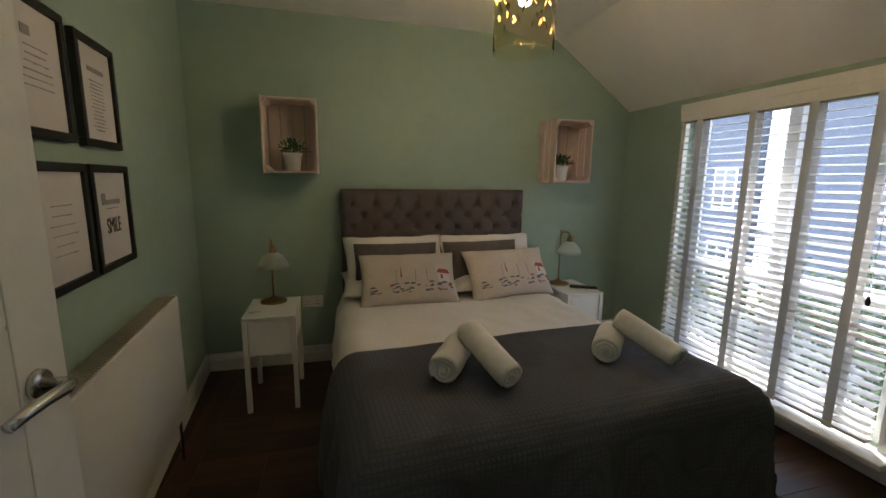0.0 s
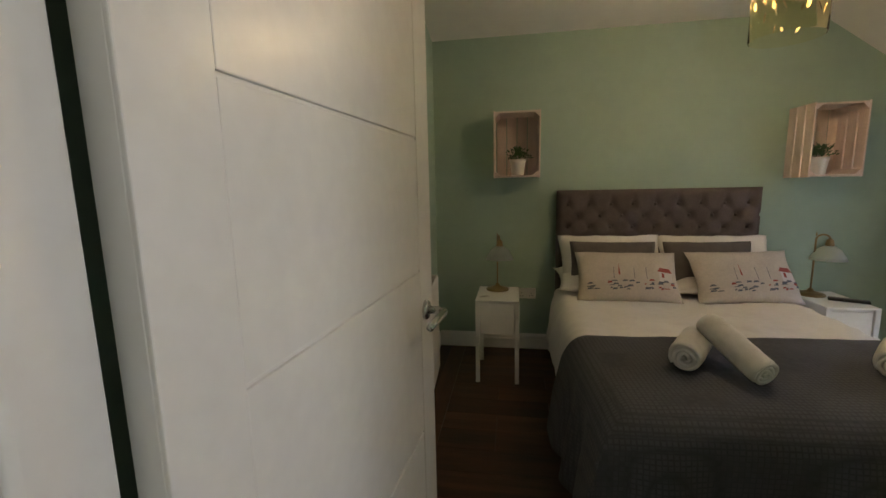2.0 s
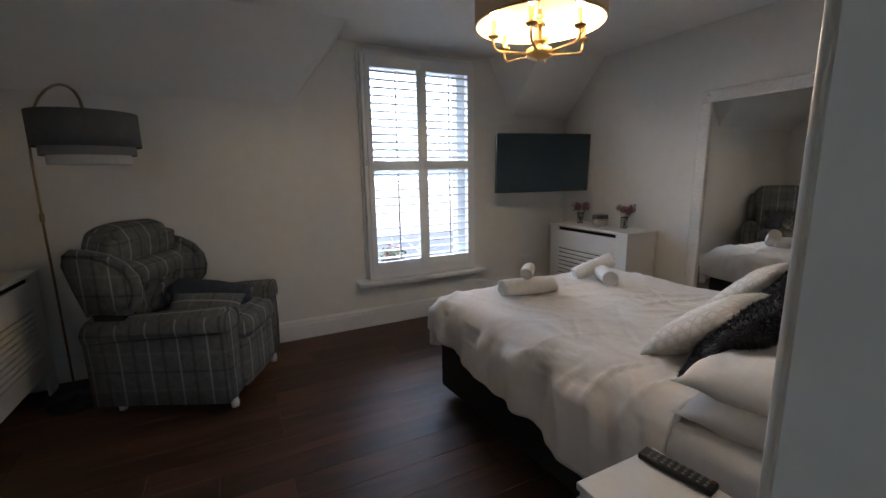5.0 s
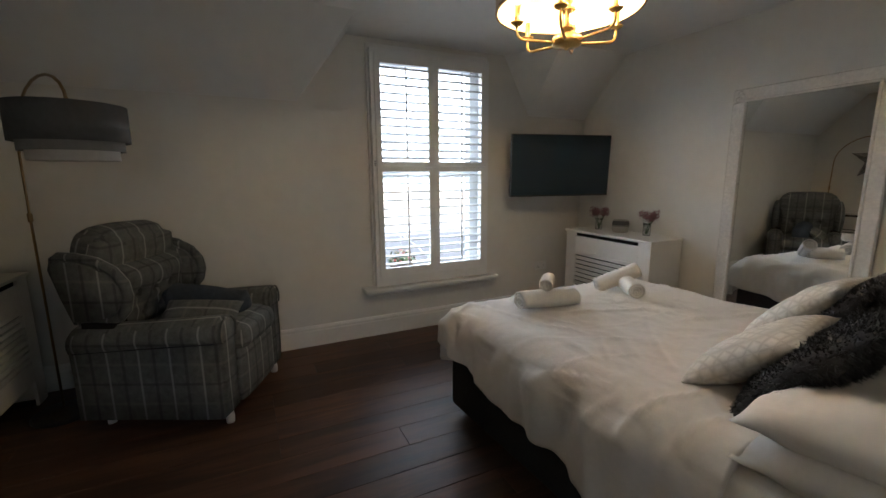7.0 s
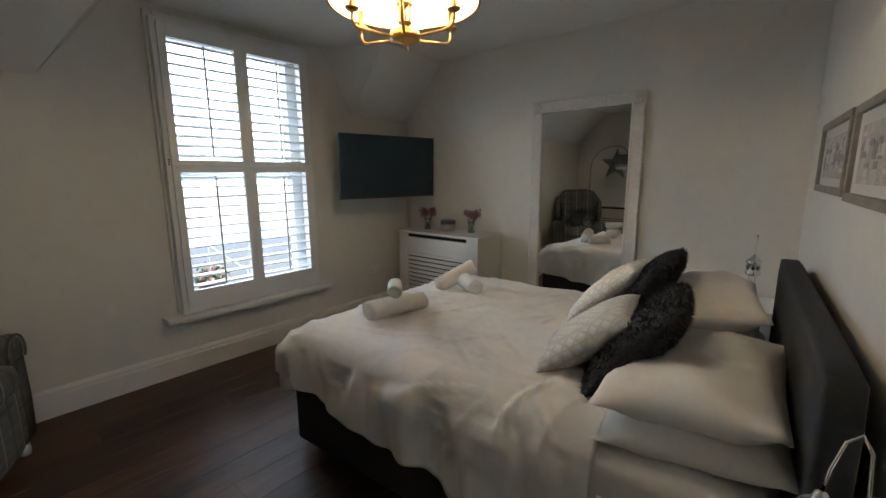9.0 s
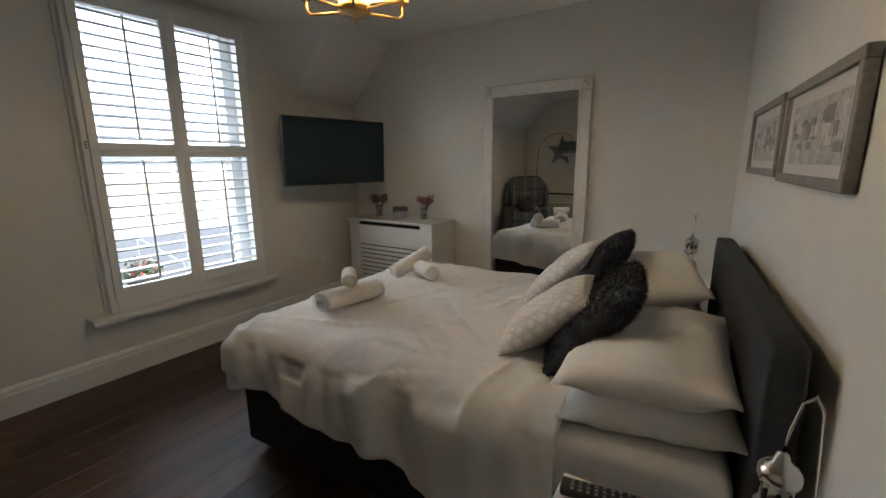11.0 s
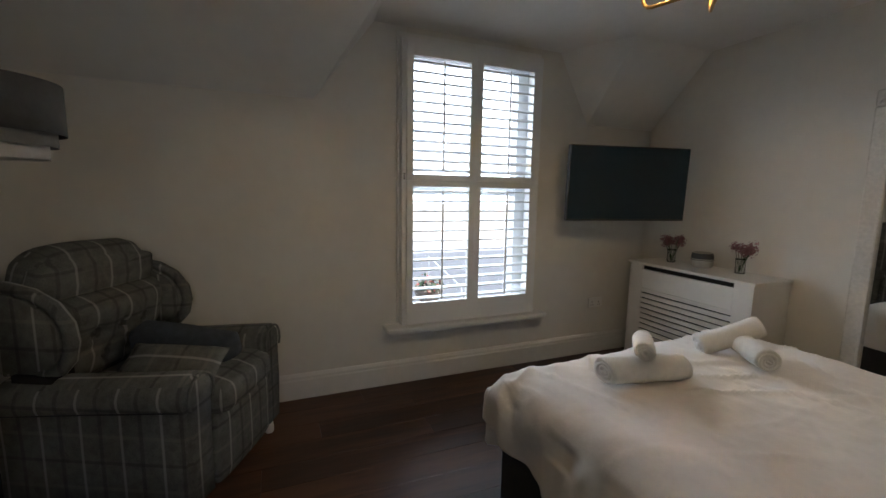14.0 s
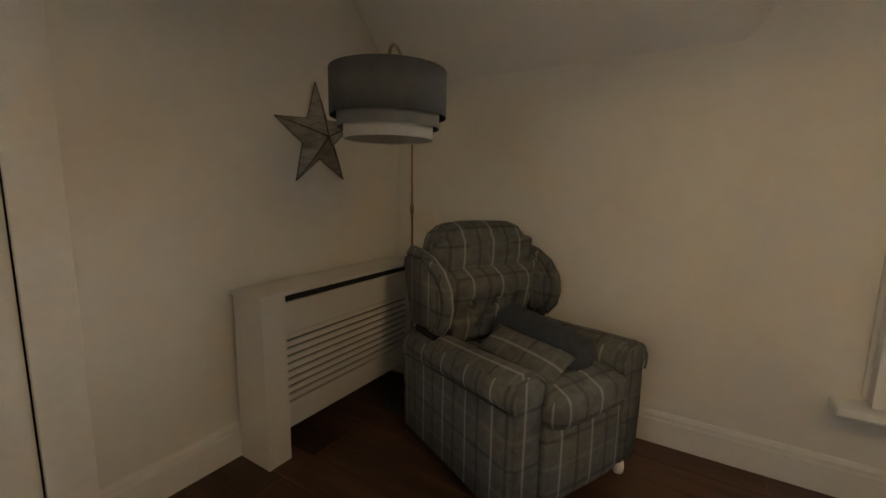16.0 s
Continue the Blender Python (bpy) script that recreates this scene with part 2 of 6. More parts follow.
M["drumshade"] = mat("cream_drum_shade", (0.66, 0.50, 0.34), 0.8, var=0.05, vscale=60, trans=0.0)
M["bulb"] = mat("lit_bulb", (1, 0.8, 0.5), 0.4, emit=((1.0, 0.76, 0.46), 60.0))
M["bulb1"] = mat("lit_filament_bulb", (1, 0.8, 0.5), 0.4, emit=((1.0, 0.76, 0.46), 50.0))
M["amber"] = glass("amber_patterned_glass", (1.0, 0.95, 0.80), 0.08, True)
M["amberleaf"] = mat("gold_leaf_pattern", (0.34, 0.25, 0.11), 0.45, 0.0, var=0.2, vscale=20)
M["petal"] = mat("dusky_pink_petals", (0.26, 0.12, 0.13), 0.8, var=0.3, vscale=30)
M["candle"] = mat("grey_white_candle_glass", (0.42, 0.40, 0.36), 0.4, var=0.1)
M["facade"] = mat("blue_grey_render", (0.062, 0.078, 0.115), 0.85, var=0.04, vscale=0.8)
M["slate"] = mat("slate_roof", (0.10, 0.105, 0.12), 0.7, var=0.2, vscale=3)
M["darkpane"] = mat("far_window_pane", (0.05, 0.06, 0.08), 0.12, var=0.1)
M["hedge"] = mat("shrub_leaf", (0.05, 0.085, 0.035), 0.7, var=0.4, vscale=8)
M["bark"] = mat("bark", (0.10, 0.075, 0.055), 0.9, var=0.3, vscale=12)
M["road"] = mat("asphalt", (0.10, 0.10, 0.10), 0.85, var=0.15, vscale=3)
M["paving"] = mat("pale_paving", (0.40, 0.395, 0.38), 0.85, var=0.1, vscale=2)
M["sand"] = mat("beach_shingle", (0.50, 0.42, 0.32), 0.95, var=0.2, vscale=0.6)
M["post"] = mat("blue_grey_post", (0.10, 0.14, 0.20), 0.5)
M["red"] = mat("red_print", (0.34, 0.08, 0.065), 0.8)
M["blueink"] = mat("blue_grey_print", (0.12, 0.13, 0.16), 0.8)
M["cushlinen"] = mat("printed_linen", (0.56, 0.50, 0.44), 0.9, var=0.08, vscale=10, bump=0.3, bscale=300)

# ---- mesh helpers ----


def link(name, bm, material, parent=None, label="", smooth=False, loc=None):
    me = bpy.data.meshes.new(name)
    bmesh.ops.recalc_face_normals(bm, faces=bm.faces)
    bm.to_mesh(me)
    bm.free()
    me.materials.append(material)
    if smooth:
        for p in me.polygons:
            p.use_smooth = True
    ob = new(name, me)
    if parent is not None:
        ob.parent = parent
    if loc is not None:
        ob.matrix_basis = loc
    if label:
        ob["label"] = label
    return ob


def part(name, bm, material, parent, label="", smooth=False, loc=None):
    """One bmesh as one mesh object under a thing or a part."""
    return link(name, bm, material, parent, label, smooth, loc)


def thing(name, label, category, m=None, group="", kind=""):
    ob = new(name)
    ob.empty_display_size = 0.1
    if m is not None:
        ob.matrix_basis = m
    return tagged(ob, label, category, group, kind)


def box(x0, y0, z0, x1, y1, z1, bevel=0.0, seg=2, bm=None, m=None):
    own = bmesh.new()
    vs = [own.verts.new((x, y, z)) for x in (x0, x1) for y in (y0, y1) for z in (z0, z1)]
    for f in ((0, 1, 3, 2), (4, 6, 7, 5), (0, 4, 5, 1), (2, 3, 7, 6), (0, 2, 6, 4), (1, 5, 7, 3)):
        own.faces.new([vs[i] for i in f])
    if bevel:
        bmesh.ops.bevel(own, geom=own.edges[:], offset=bevel, segments=seg, profile=0.5, affect="EDGES")
    if m is not None:
        own.transform(m)
    return own if bm is None else join(bm, own)


def join(bm, other):
    me = bpy.data.meshes.new("tmp")
    other.to_mesh(me)
    other.free()
    bm.from_mesh(me)
    bpy.data.meshes.remove(me)
    return bm


def prism(pts, axis, a, b, pts_b=None):
    """A polygon pts in the two other axes, drawn out along an axis from a to b. a and b may be lists of one value a point."""
    bm = bmesh.new()
    n = len(pts)
    aa = a if isinstance(a, (list, tuple)) else [a] * n
    bb = b if isinstance(b, (list, tuple)) else [b] * n

    def put(p, w):
        c = list(p)
        c.insert(axis, w)
        return bm.verts.new(c)
    lo = [put(p, w) for p, w in zip(pts, aa)]
    hi = [put(p, w) for p, w in zip(pts_b or pts, bb)]
    bm.faces.new(lo)
    bm.faces.new(hi[::-1])
    for i in range(n):
        j = (i + 1) % n
        bm.faces.new((lo[i], hi[i], hi[j], lo[j]))
    return bm


def lathe(profile, seg=24, bm=None, m=None):
    own = bmesh.new()
    rings = []
    for r, z in profile:
        if r < 1e-5:
            rings.append([own.verts.new((0, 0, z))])
        else:
            rings.append([own.verts.new((r * math.cos(2 * math.pi * k / seg), r * math.sin(2 * math.pi * k / seg), z)) for k in range(seg)])
    for a, b in zip(rings, rings[1:]):
        for k in range(seg):
            k2 = (k + 1) % seg
            if len(a) == 1 and len(b) > 1:
                own.faces.new((a[0], b[k], b[k2]))
            elif len(b) == 1 and len(a) > 1:
                own.faces.new((a[k], a[k2], b[0]))
            elif len(a) > 1:
                own.faces.new((a[k], a[k2], b[k2], b[k]))
    if m is not None:
        own.transform(m)
    return own if bm is None else join(bm, own)


def tube(pts, r, seg=8, bm=None):
    own = bmesh.new()
    pts = [Vector(p) for p in pts]
    rad = r if isinstance(r, (list, tuple)) else [r] * len(pts)
    rings = []
    up = Vector((0.01, 0.02, 1))
    for i, p in enumerate(pts):
        d = (pts[min(i + 1, len(pts) - 1)] - pts[max(i - 1, 0)]).normalized()
        if abs(d.dot(up.normalized())) > 0.95:
            up = Vector((1, 0.02, 0.01))
        s = d.cross(up).normalized()
        u = s.cross(d).normalized()
        up = u
        rings.append([own.verts.new(p + rad[i] * (math.cos(2 * math.pi * k / seg) * s + math.sin(2 * math.pi * k / seg) * u)) for k in range(seg)])
    for a, b in zip(rings, rings[1:]):
        for k in range(seg):
            own.faces.new((a[k], a[(k + 1) % seg], b[(k + 1) % seg], b[k]))
    own.faces.new(rings[0][::-1])
    own.faces.new(rings[-1])
    return own if bm is None else join(bm, own)


def arc(c, r, a0, a1, n, u=(1, 0, 0), v=(0, 0, 1)):
    u, v, c = Vector(u), Vector(v), Vector(c)
    return [c + r * (math.cos(radians(a0 + (a1 - a0) * i / n)) * u + math.sin(radians(a0 + (a1 - a0) * i / n)) * v) for i in range(n + 1)]


def rbox(w, d, h, r, sub=3, puff=0.0, seed=0, cuts=6):
    """A soft, rounded block centred on x and y, its base at z = 0, with bulging faces."""
    bm = bmesh.new()
    n = cuts
    grid = {}

    def vert(i, j, k):
        if (i, j, k) not in grid:
            p = Vector((w * (i / n - 0.5), d * (j / n - 0.5), h * (k / n - 0.5)))
            hx, hy, hz = w / 2 - r, d / 2 - r, h / 2 - r
            q = Vector((max(-hx, min(hx, p.x)), max(-hy, min(hy, p.y)), max(-hz, min(hz, p.z))))
            o = p - q
            if o.length > 1e-6:
                p = q + o.normalized() * r
            u, v, t = 2 * i / n - 1, 2 * j / n - 1, 2 * k / n - 1
            f = (1 - u * u) * (1 - v * v) + (1 - v * v) * (1 - t * t) + (1 - u * u) * (1 - t * t)
            p += Vector((u, v, t)) * puff * f / 2
            wob = noise.noise_vector(p * 6 + Vector((seed, seed * 2, 0))) * puff * 0.25
            p += wob
            grid[(i, j, k)] = bm.verts.new((p.x, p.y, p.z + h / 2))
        return grid[(i, j, k)]
    for a in range(n):
        for b in range(n):
            for side in (0, n):
                bm.faces.new([vert(side, a, b), vert(side, a + 1, b), vert(side, a + 1, b + 1), vert(side, a, b + 1)])
                bm.faces.new([vert(a, side, b), vert(a + 1, side, b), vert(a + 1, side, b + 1), vert(a, side, b + 1)])
                bm.faces.new([vert(a, b, side), vert(a + 1, b, side), vert(a + 1, b + 1, side), vert(a, b + 1, side)])
    return bm


def pillow_mesh(w, d, h, seed=0, n=22, crease=0.012, pinch=0.06, corner=0.0, full=0.55):
    """A stuffed pillow lying flat, its centre at the origin: thick in the middle, thin at the seam, with drawn-in sides and creases."""
    bm = bmesh.new()
    sides = []
    for s in (1, -1):
        rows = []
        for i in range(n + 1):
            row = []
            for j in range(n + 1):
                u, v = 2 * i / n - 1, 2 * j / n - 1
                t = (max(0, 1 - abs(u) ** 2.6) * max(0, 1 - abs(v) ** 2.6)) ** full
                x = w / 2 * u * (1 - pinch * (1 - v * v) * abs(u) ** 3)
                y = d / 2 * v * (1 - pinch * (1 - u * u) * abs(v) ** 3)
                x, y = x * (1 - corner * 0.6 * v ** 4), y * (1 - corner * u ** 4)
                fold = noise.noise(Vector((x * 7 + seed * 3.1, y * 7, seed * 1.7))) + 0.6 * noise.noise(Vector((x * 17 + seed, y * 15, s * 2.0)))
                edge = (abs(u) ** 6 + abs(v) ** 6)
                z = s * h / 2 * t + crease * fold * (0.35 + 0.65 * t) * (1 if s > 0 else 0.7) + 0.012 * edge * noise.noise(Vector((x * 12, y * 12, seed + 7.0)))
                if i in (0, n) or j in (0, n):
                    z = 0.012 * noise.noise(Vector((x * 12, y * 12, seed + 7.0)))
                row.append(bm.verts.new((x, y, z)))
            rows.append(row)
        sides.append(rows)
        for i in range(n):
            for j in range(n):
                q = (rows[i][j], rows[i + 1][j], rows[i + 1][j + 1], rows[i][j + 1])
                bm.faces.new(q if s > 0 else q[::-1])
    bmesh.ops.remove_doubles(bm, verts=bm.verts, dist=1e-5)
    return bm


def drape(W, L, top, drop_side, drop_foot, drop_head=0.0, r=0.09, n=70, wave=0.018, seed=0, puff=0.02, freq=9.0, hem=0.03, crease=0.0, round_corner=0.0, slant=0.0, fold=0.0):
    """A cloth lying over a block that spans x -W/2..W/2 and y -L..0 (the foot at -L), hanging down on both sides and at the foot."""
    def bend(s, half, drop):
        flat = half - r
        a = abs(s) - flat
        sg = 1 if s > 0 else -1
        if a <= 0:
            return s, 0.0
        if a < r * math.pi / 2:
            return sg * (flat + r * math.sin(a / r)), r - r * math.cos(a / r)
        return sg * half, r + a - r * math.pi / 2
    extra = r * math.pi / 2 - r
    us = [(-(W / 2 + extra + drop_side - r) + 2 * (W / 2 + extra + drop_side - r) * i / n) for i in range(n + 1)]
    v0, v1 = -(L / 2 + extra + drop_foot - r), (L / 2 + extra + drop_head - r) if drop_head > 0 else L / 2
    m = int(n * 1.2)
    vs = [v0 + (v1 - v0) * j / m for j in range(m + 1)]
    bm = bmesh.new()
    grid = []
    for u in us:
        row = []
        for v in vs:
            x, dx = bend(u, W / 2, drop_side)
            if v > 0 and drop_head <= 0:
                y, dy = v, 0.0
            else:
                y, dy = bend(v, L / 2, drop_foot)
            dx += slant * 2 * y / L * max(0.0, dx - r)
            dz = max(dx, dy)
            hang = max(0.0, dz - r * 0.6)
            ph = noise.noise(Vector((x * 2.3 + seed, y * 2.3, 0.0)))
            sx = math.sin(y * freq * 2 + ph * 5 + seed) * wave * min(1, hang * 5)
            sy = math.sin(x * freq * 2 + ph * 5 + seed * 2) * wave * min(1, hang * 5)
            px = x + (sx + hang * 0.12) * (1 if x > 0 else -1) * (1 if dx > r * 0.6 else 0)
            py = y + (sy + hang * 0.10) * (1 if y > 0 else -1) * (1 if dy > r * 0.6 else 0)
            if min(dx, dy) > 0:
                px -= round_corner * min(dx, dy) * (1 if x > 0 else -1)
                py -= round_corner * min(dx, dy) * (1 if y > 0 else -1)
            lump = noise.noise(Vector((x * 3 + seed, y * 3, seed))) + 0.5 * noise.noise(Vector((x * 9 + seed, y * 7, seed + 3.0))) + 0.35 * abs(noise.noise(Vector((x * 4 + y * 9, y * 4 - x * 5, seed + 5.0))))
            edge = noise.noise(Vector((x * 3.1, y * 3.1, seed + 11.0))) * hem * min(1, hang * 4)
            if fold:
                side = Vector((y if dx >= dy else x, dz, 0))
                lie = noise.noise(Vector((side.x * 5.5 + dz * 1.4, dz * 1.6, seed + 31.0))) + 0.55 * noise.noise(Vector((side.x * 13 - dz * 3.0, dz * 2.6, seed + 37.0)))
                amt = fold * lie * min(1.0, max(0.0, dz - 0.02) * 9)
                px += amt * (1 if x > 0 else -1) * (1 if dx > r * 0.5 else 0)
                py += amt * (1 if y > 0 else -1) * (1 if dy > r * 0.5 else 0)
                edge += amt * (0.7 if dz < r else 0.0)
                if dz < r:
                    ridge = 0.0
                    for c, (ax, ay) in enumerate(((1.0, 0.35), (0.75, -0.65), (0.35, 0.94))):
                        q = noise.noise(Vector(((x * ax + y * ay) * 7.5, (y * ax - x * ay) * 1.3, seed + 41.0 + 5 * c)))
                        ridge += max(0.0, 1 - abs(q) * 7.0) ** 2 * max(0.0, noise.noise(Vector((x * 2.2, y * 2.2, seed + 61.0 + 3 * c))) + 0.15)
                    edge += 0.55 * fold * ridge
            if crease:
                q = Vector((x * 3.2 + y * 1.2, y * 2.4 - x * 0.8, seed + 9.0))
                q2 = Vector((x * 8.0 - y * 3.0, y * 6.0 + x * 3.0, seed + 19.0))
                rid = (1 - min(1, abs(noise.noise(q)) * 3.2)) ** 2 + 0.6 * (1 - min(1, abs(noise.noise(q2)) * 3.0)) ** 2
                lift = crease * rid
                px += lift * (1 if x > 0 else -1) * (1 if dx > r * 0.6 else 0)
                py += lift * (1 if y > 0 else -1) * (1 if dy > r * 0.6 else 0)
                edge += lift * (1 if dz < r else 0.2)
            row.append(bm.verts.new((px, py - L / 2, top - dz + puff * lump * (1 if dz < r else 0.4) + edge)))
        grid.append(row)
    for i in range(n):
        for j in range(m):
            bm.faces.new((grid[i][j], grid[i + 1][j], grid[i + 1][j + 1], grid[i][j + 1]))
    return bm


def thicken(ob, t):
    md = ob.modifiers.new("thickness", "SOLIDIFY")
    md.thickness, md.offset = t, -1.0
    return ob


def box_uv(ob):
    me = ob.data
    uv = me.uv_layers.new(name="UVMap")
    for p in me.polygons:
        nx, ny, nz = (abs(c) for c in p.normal)
        for li in p.loop_indices:
            c = me.vertices[me.loops[li].vertex_index].co
            uv.data[li].uv = (c.y, c.z) if nx >= ny and nx >= nz else (c.x, c.z) if ny >= nz else (c.x, c.y)
    return ob


def rod(p, q, r, seg=8, bm=None):
    return tube([p, q], r, seg, bm)


def structure(name, bm, material, label="", smooth=False):
    return tagged(link(name, bm, material, None, "", smooth), label, "", "", "structure")

# ---- the large structure ----
CEIL = 2.40
SKEW = 0.071


def party(y):
    """The room-two face of the slightly skewed wall between the two bedrooms."""
    return 0.37 - SKEW * (y - 1.06)


structure("floor_bedroom_two", box(-3.2, -0.72, -0.14, 0.44, 4.2, -0.012), M["subfloor"], "subfloor under dark wooden boards")
structure("floor_bedroom_one", box(0.44, 1.19, -0.14, 3.6, 4.4, -0.012), M["subfloor"], "subfloor under dark wooden boards")
structure("floor_landing", box(0.44, -0.72, -0.14, 2.4, 1.19, 0.0), M["landing"], "plain carpeted landing floor")
FLOOR_TWO = bpy.data.objects["floor_bedroom_two"]
FLOOR_ONE = bpy.data.objects["floor_bedroom_one"]

# the wall with the shuttered window
wy0, wy1, wz0, wz1 = 1.80, 2.86, 0.45, 2.33
bm = box(-3.26, -0.75, 0, -3.04, wy0, CEIL + 0.1)
box(-3.26, wy1, 0, -3.04, 4.2, CEIL + 0.1, bm=bm)
box(-3.26, wy0, 0, -3.04, wy1, wz0, bm=bm)
box(-3.26, wy0, wz1, -3.04, wy1, CEIL + 0.1, bm=bm)
structure("wall_window_two", bm, M["white_wall"], "warm white painted plaster wall round a tall window")
structure("wall_mirror", box(-3.04, 4.03, 0, party(4.03), 4.2, CEIL + 0.1), M["white_wall"], "warm white painted plaster wall")
bm = prism([(party(1.077), 1.077), (party(4.2), 4.2), (party(4.2) + 0.044, 4.2), (party(1.077) + 0.044, 1.077)], 2, 0, CEIL + 0.1)
box(party(0.24), -0.75, 0, party(0.24) + 0.07, 0.28, CEIL + 0.1, bm=bm)
box(party(0.6) - 0.03, 0.28, 2.04, party(0.6) + 0.04, 1.06, CEIL + 0.1, bm=bm)
structure("wall_headboard", bm, M["white_wall"], "warm white painted wall behind the bed, with a doorway")
bm = box(-3.2, -0.72, 0, -1.20, -0.585, CEIL + 0.1)
box(-1.20, -0.72, 2.04, -0.42, -0.585, CEIL + 0.1, bm=bm)
box(-0.42, -0.72, 0, 0.5, -0.585, CEIL + 0.1, bm=bm)
structure("wall_star", bm, M["white_wall"], "warm white painted wall with a closed door")

# green bedroom
bm = prism([(party(1.24) + 0.046, 1.24), (party(4.4) + 0.046, 4.4), (party(4.4) + 0.09, 4.4), (party(1.24) + 0.09, 1.24)], 2, 0, CEIL + 0.1)
structure("wall_pictures", bm, M["green"], "sage green painted wall")
structure("wall_bed_one", box(party(4.27) + 0.09, 4.27, 0, 3.66, 4.4, CEIL + 0.1), M["green"], "sage green painted wall behind the bed")
vy0, vy1, vz0, vz1 = 2.36, 3.68, 0.12, 1.86
bm = box(3.50, 1.0, 0, 3.66, vy0, CEIL + 0.1)
box(3.50, vy1, 0, 3.66, 4.27, CEIL + 0.1, bm=bm)
box(3.50, vy0, 0, 3.66, vy1, vz0, bm=bm)
box(3.50, vy0, vz1, 3.66, vy1, CEIL + 0.1, bm=bm)
structure("wall_window_one", bm, M["green"], "sage green wall round a low wide window")
bm = box(1.37, 1.215, 0, 3.5, 1.24, CEIL + 0.1)
box(0.515, 1.215, 2.04, 1.37, 1.24, CEIL + 0.1, bm=bm)
structure("wall_door_one", bm, M["green"], "sage green wall beside the bedroom door")
bm = box(1.37, 1.185, 0, 3.5, 1.213, CEIL + 0.1)
box(0.44, 1.185, 2.04, 1.37, 1.213, CEIL + 0.1, bm=bm)
# unseen end wall, left open round the added landing lamp
box(2.3, -0.72, 0, 2.4, 0.22, CEIL + 0.1, bm=bm)
box(2.3, 0.82, 0, 2.4, 1.185, CEIL + 0.1, bm=bm)
box(2.3, 0.22, 0, 2.4, 0.82, 0.95, bm=bm)
box(2.3, 0.22, 2.15, 2.4, 0.82, CEIL + 0.1, bm=bm)
box(0.5, -0.72, 0, 2.3, -0.6, CEIL + 0.1, bm=bm)
structure("wall_landing", bm, M["green"], "plain sage green landing wall")

# ceilings with the sloped eaves
bm = prism([(-3.26, -0.75), (0.438, -0.75), (0.438, 1.06), (party(1.07) + 0.044, 1.07), (party(4.2) + 0.044, 4.2), (-3.26, 4.2)], 2, CEIL, CEIL + 0.1)
CHEEK_Y = 3.06
tri = [(-3.04, 1.895), (-2.55, CEIL), (-3.04, CEIL)]
join(bm, prism([(p[0], p[1]) for p in tri], 1, -0.585, [1.263, 1.60, 1.64]))
join(bm, prism([(p[0], p[1]) for p in tri], 1, [3.345, 3.295, CHEEK_Y], 4.03))
structure("ceiling_bedroom_two", bm, M["ceil"], "white ceiling with sloped eaves beside a dormer")
bm = prism([(party(1.205) + 0.046, 1.205), (3.66, 1.205), (3.66, 4.4), (party(4.4) + 0.046, 4.4)], 2, CEIL, CEIL + 0.1)
join(bm, prism([(3.5, 1.905), (2.80, CEIL), (3.5, CEIL)], 1, 1.24, 4.27))
structure("ceiling_bedroom_one", bm, M["ceil"], "white ceiling sloping down to the window wall")
structure("ceiling_landing", box(0.44, -0.72, CEIL, 2.4, 1.20, CEIL + 0.1), M["ceil"], "plain landing ceiling")


# ---- skirting and door casings ----
def skirting(name, p, q, h=0.17, t=0.02, material=None):
    """A moulded board along the wall from p to q; the room lies to the left of the way from p to q."""
    p, q = Vector((*p, 0)), Vector((*q, 0))
    d = (q - p).normalized()
    nrm = Vector((-d.y, d.x, 0))
    prof = [(0, 0.002), (t, 0.002), (t, h - 0.045), (t * 0.8, h - 0.035), (t * 0.8, h - 0.02), (t * 0.35, h - 0.004), (0, h)]
    b = bmesh.new()
    lo = [b.verts.new(p + nrm * a + Vector((0, 0, z))) for a, z in prof]
    hi = [b.verts.new(q + nrm * a + Vector((0, 0, z))) for a, z in prof]
    b.faces.new(lo)
    b.faces.new(hi[::-1])
    for i in range(len(prof)):
        j = (i + 1) % len(prof)
        b.faces.new((lo[i], hi[i], hi[j], lo[j]))
    return structure(name, b, material or M["gloss"], "white painted moulded skirting board")


skirting("baseboard_1", (-3.04, 4.03), (-3.04, -0.565))
skirting("baseboard_2", (-3.02, -0.585), (-1.306, -0.585))
skirting("baseboard_3", (party(4.03) - 0.02, 4.03), (-3.02, 4.03))
skirting("baseboard_4", (party(1.14), 1.14), (party(4.01), 4.01))
skirting("baseboard_5", (3.5, 4.27), (party(4.27) + 0.11, 4.27), 0.125)
skirting("baseboard_6", (party(4.27) + 0.09, 4.27), (party(1.3) + 0.09, 1.3), 0.125)
skirting("baseboard_7", (3.5, 1.262), (3.5, 4.25), 0.11)
skirting("baseboard_8", (1.46, 1.24), (3.48, 1.24), 0.125)

# width, relief: quirked edge bead, hollow, broad ogee, quirk, twin beads and a sloping outer band
CASING = [(0, 0), (0, 0.008), (0.002, 0.012), (0.005, 0.014), (0.009, 0.0135), (0.012, 0.011), (0.0145, 0.0085), (0.018, 0.009), (0.022, 0.013), (0.027, 0.0175), (0.032, 0.0195),
          (0.037, 0.0185), (0.041, 0.0155), (0.0435, 0.0145), (0.046, 0.0165), (0.049, 0.0205), (0.053, 0.022), (0.0565, 0.0205), (0.058, 0.0195), (0.061, 0.022), (0.065, 0.0235),
          (0.069, 0.0225), (0.071, 0.020), (0.078, 0.019), (0.092, 0.0165), (0.096, 0.014), (0.098, 0.010), (0.098, 0)]


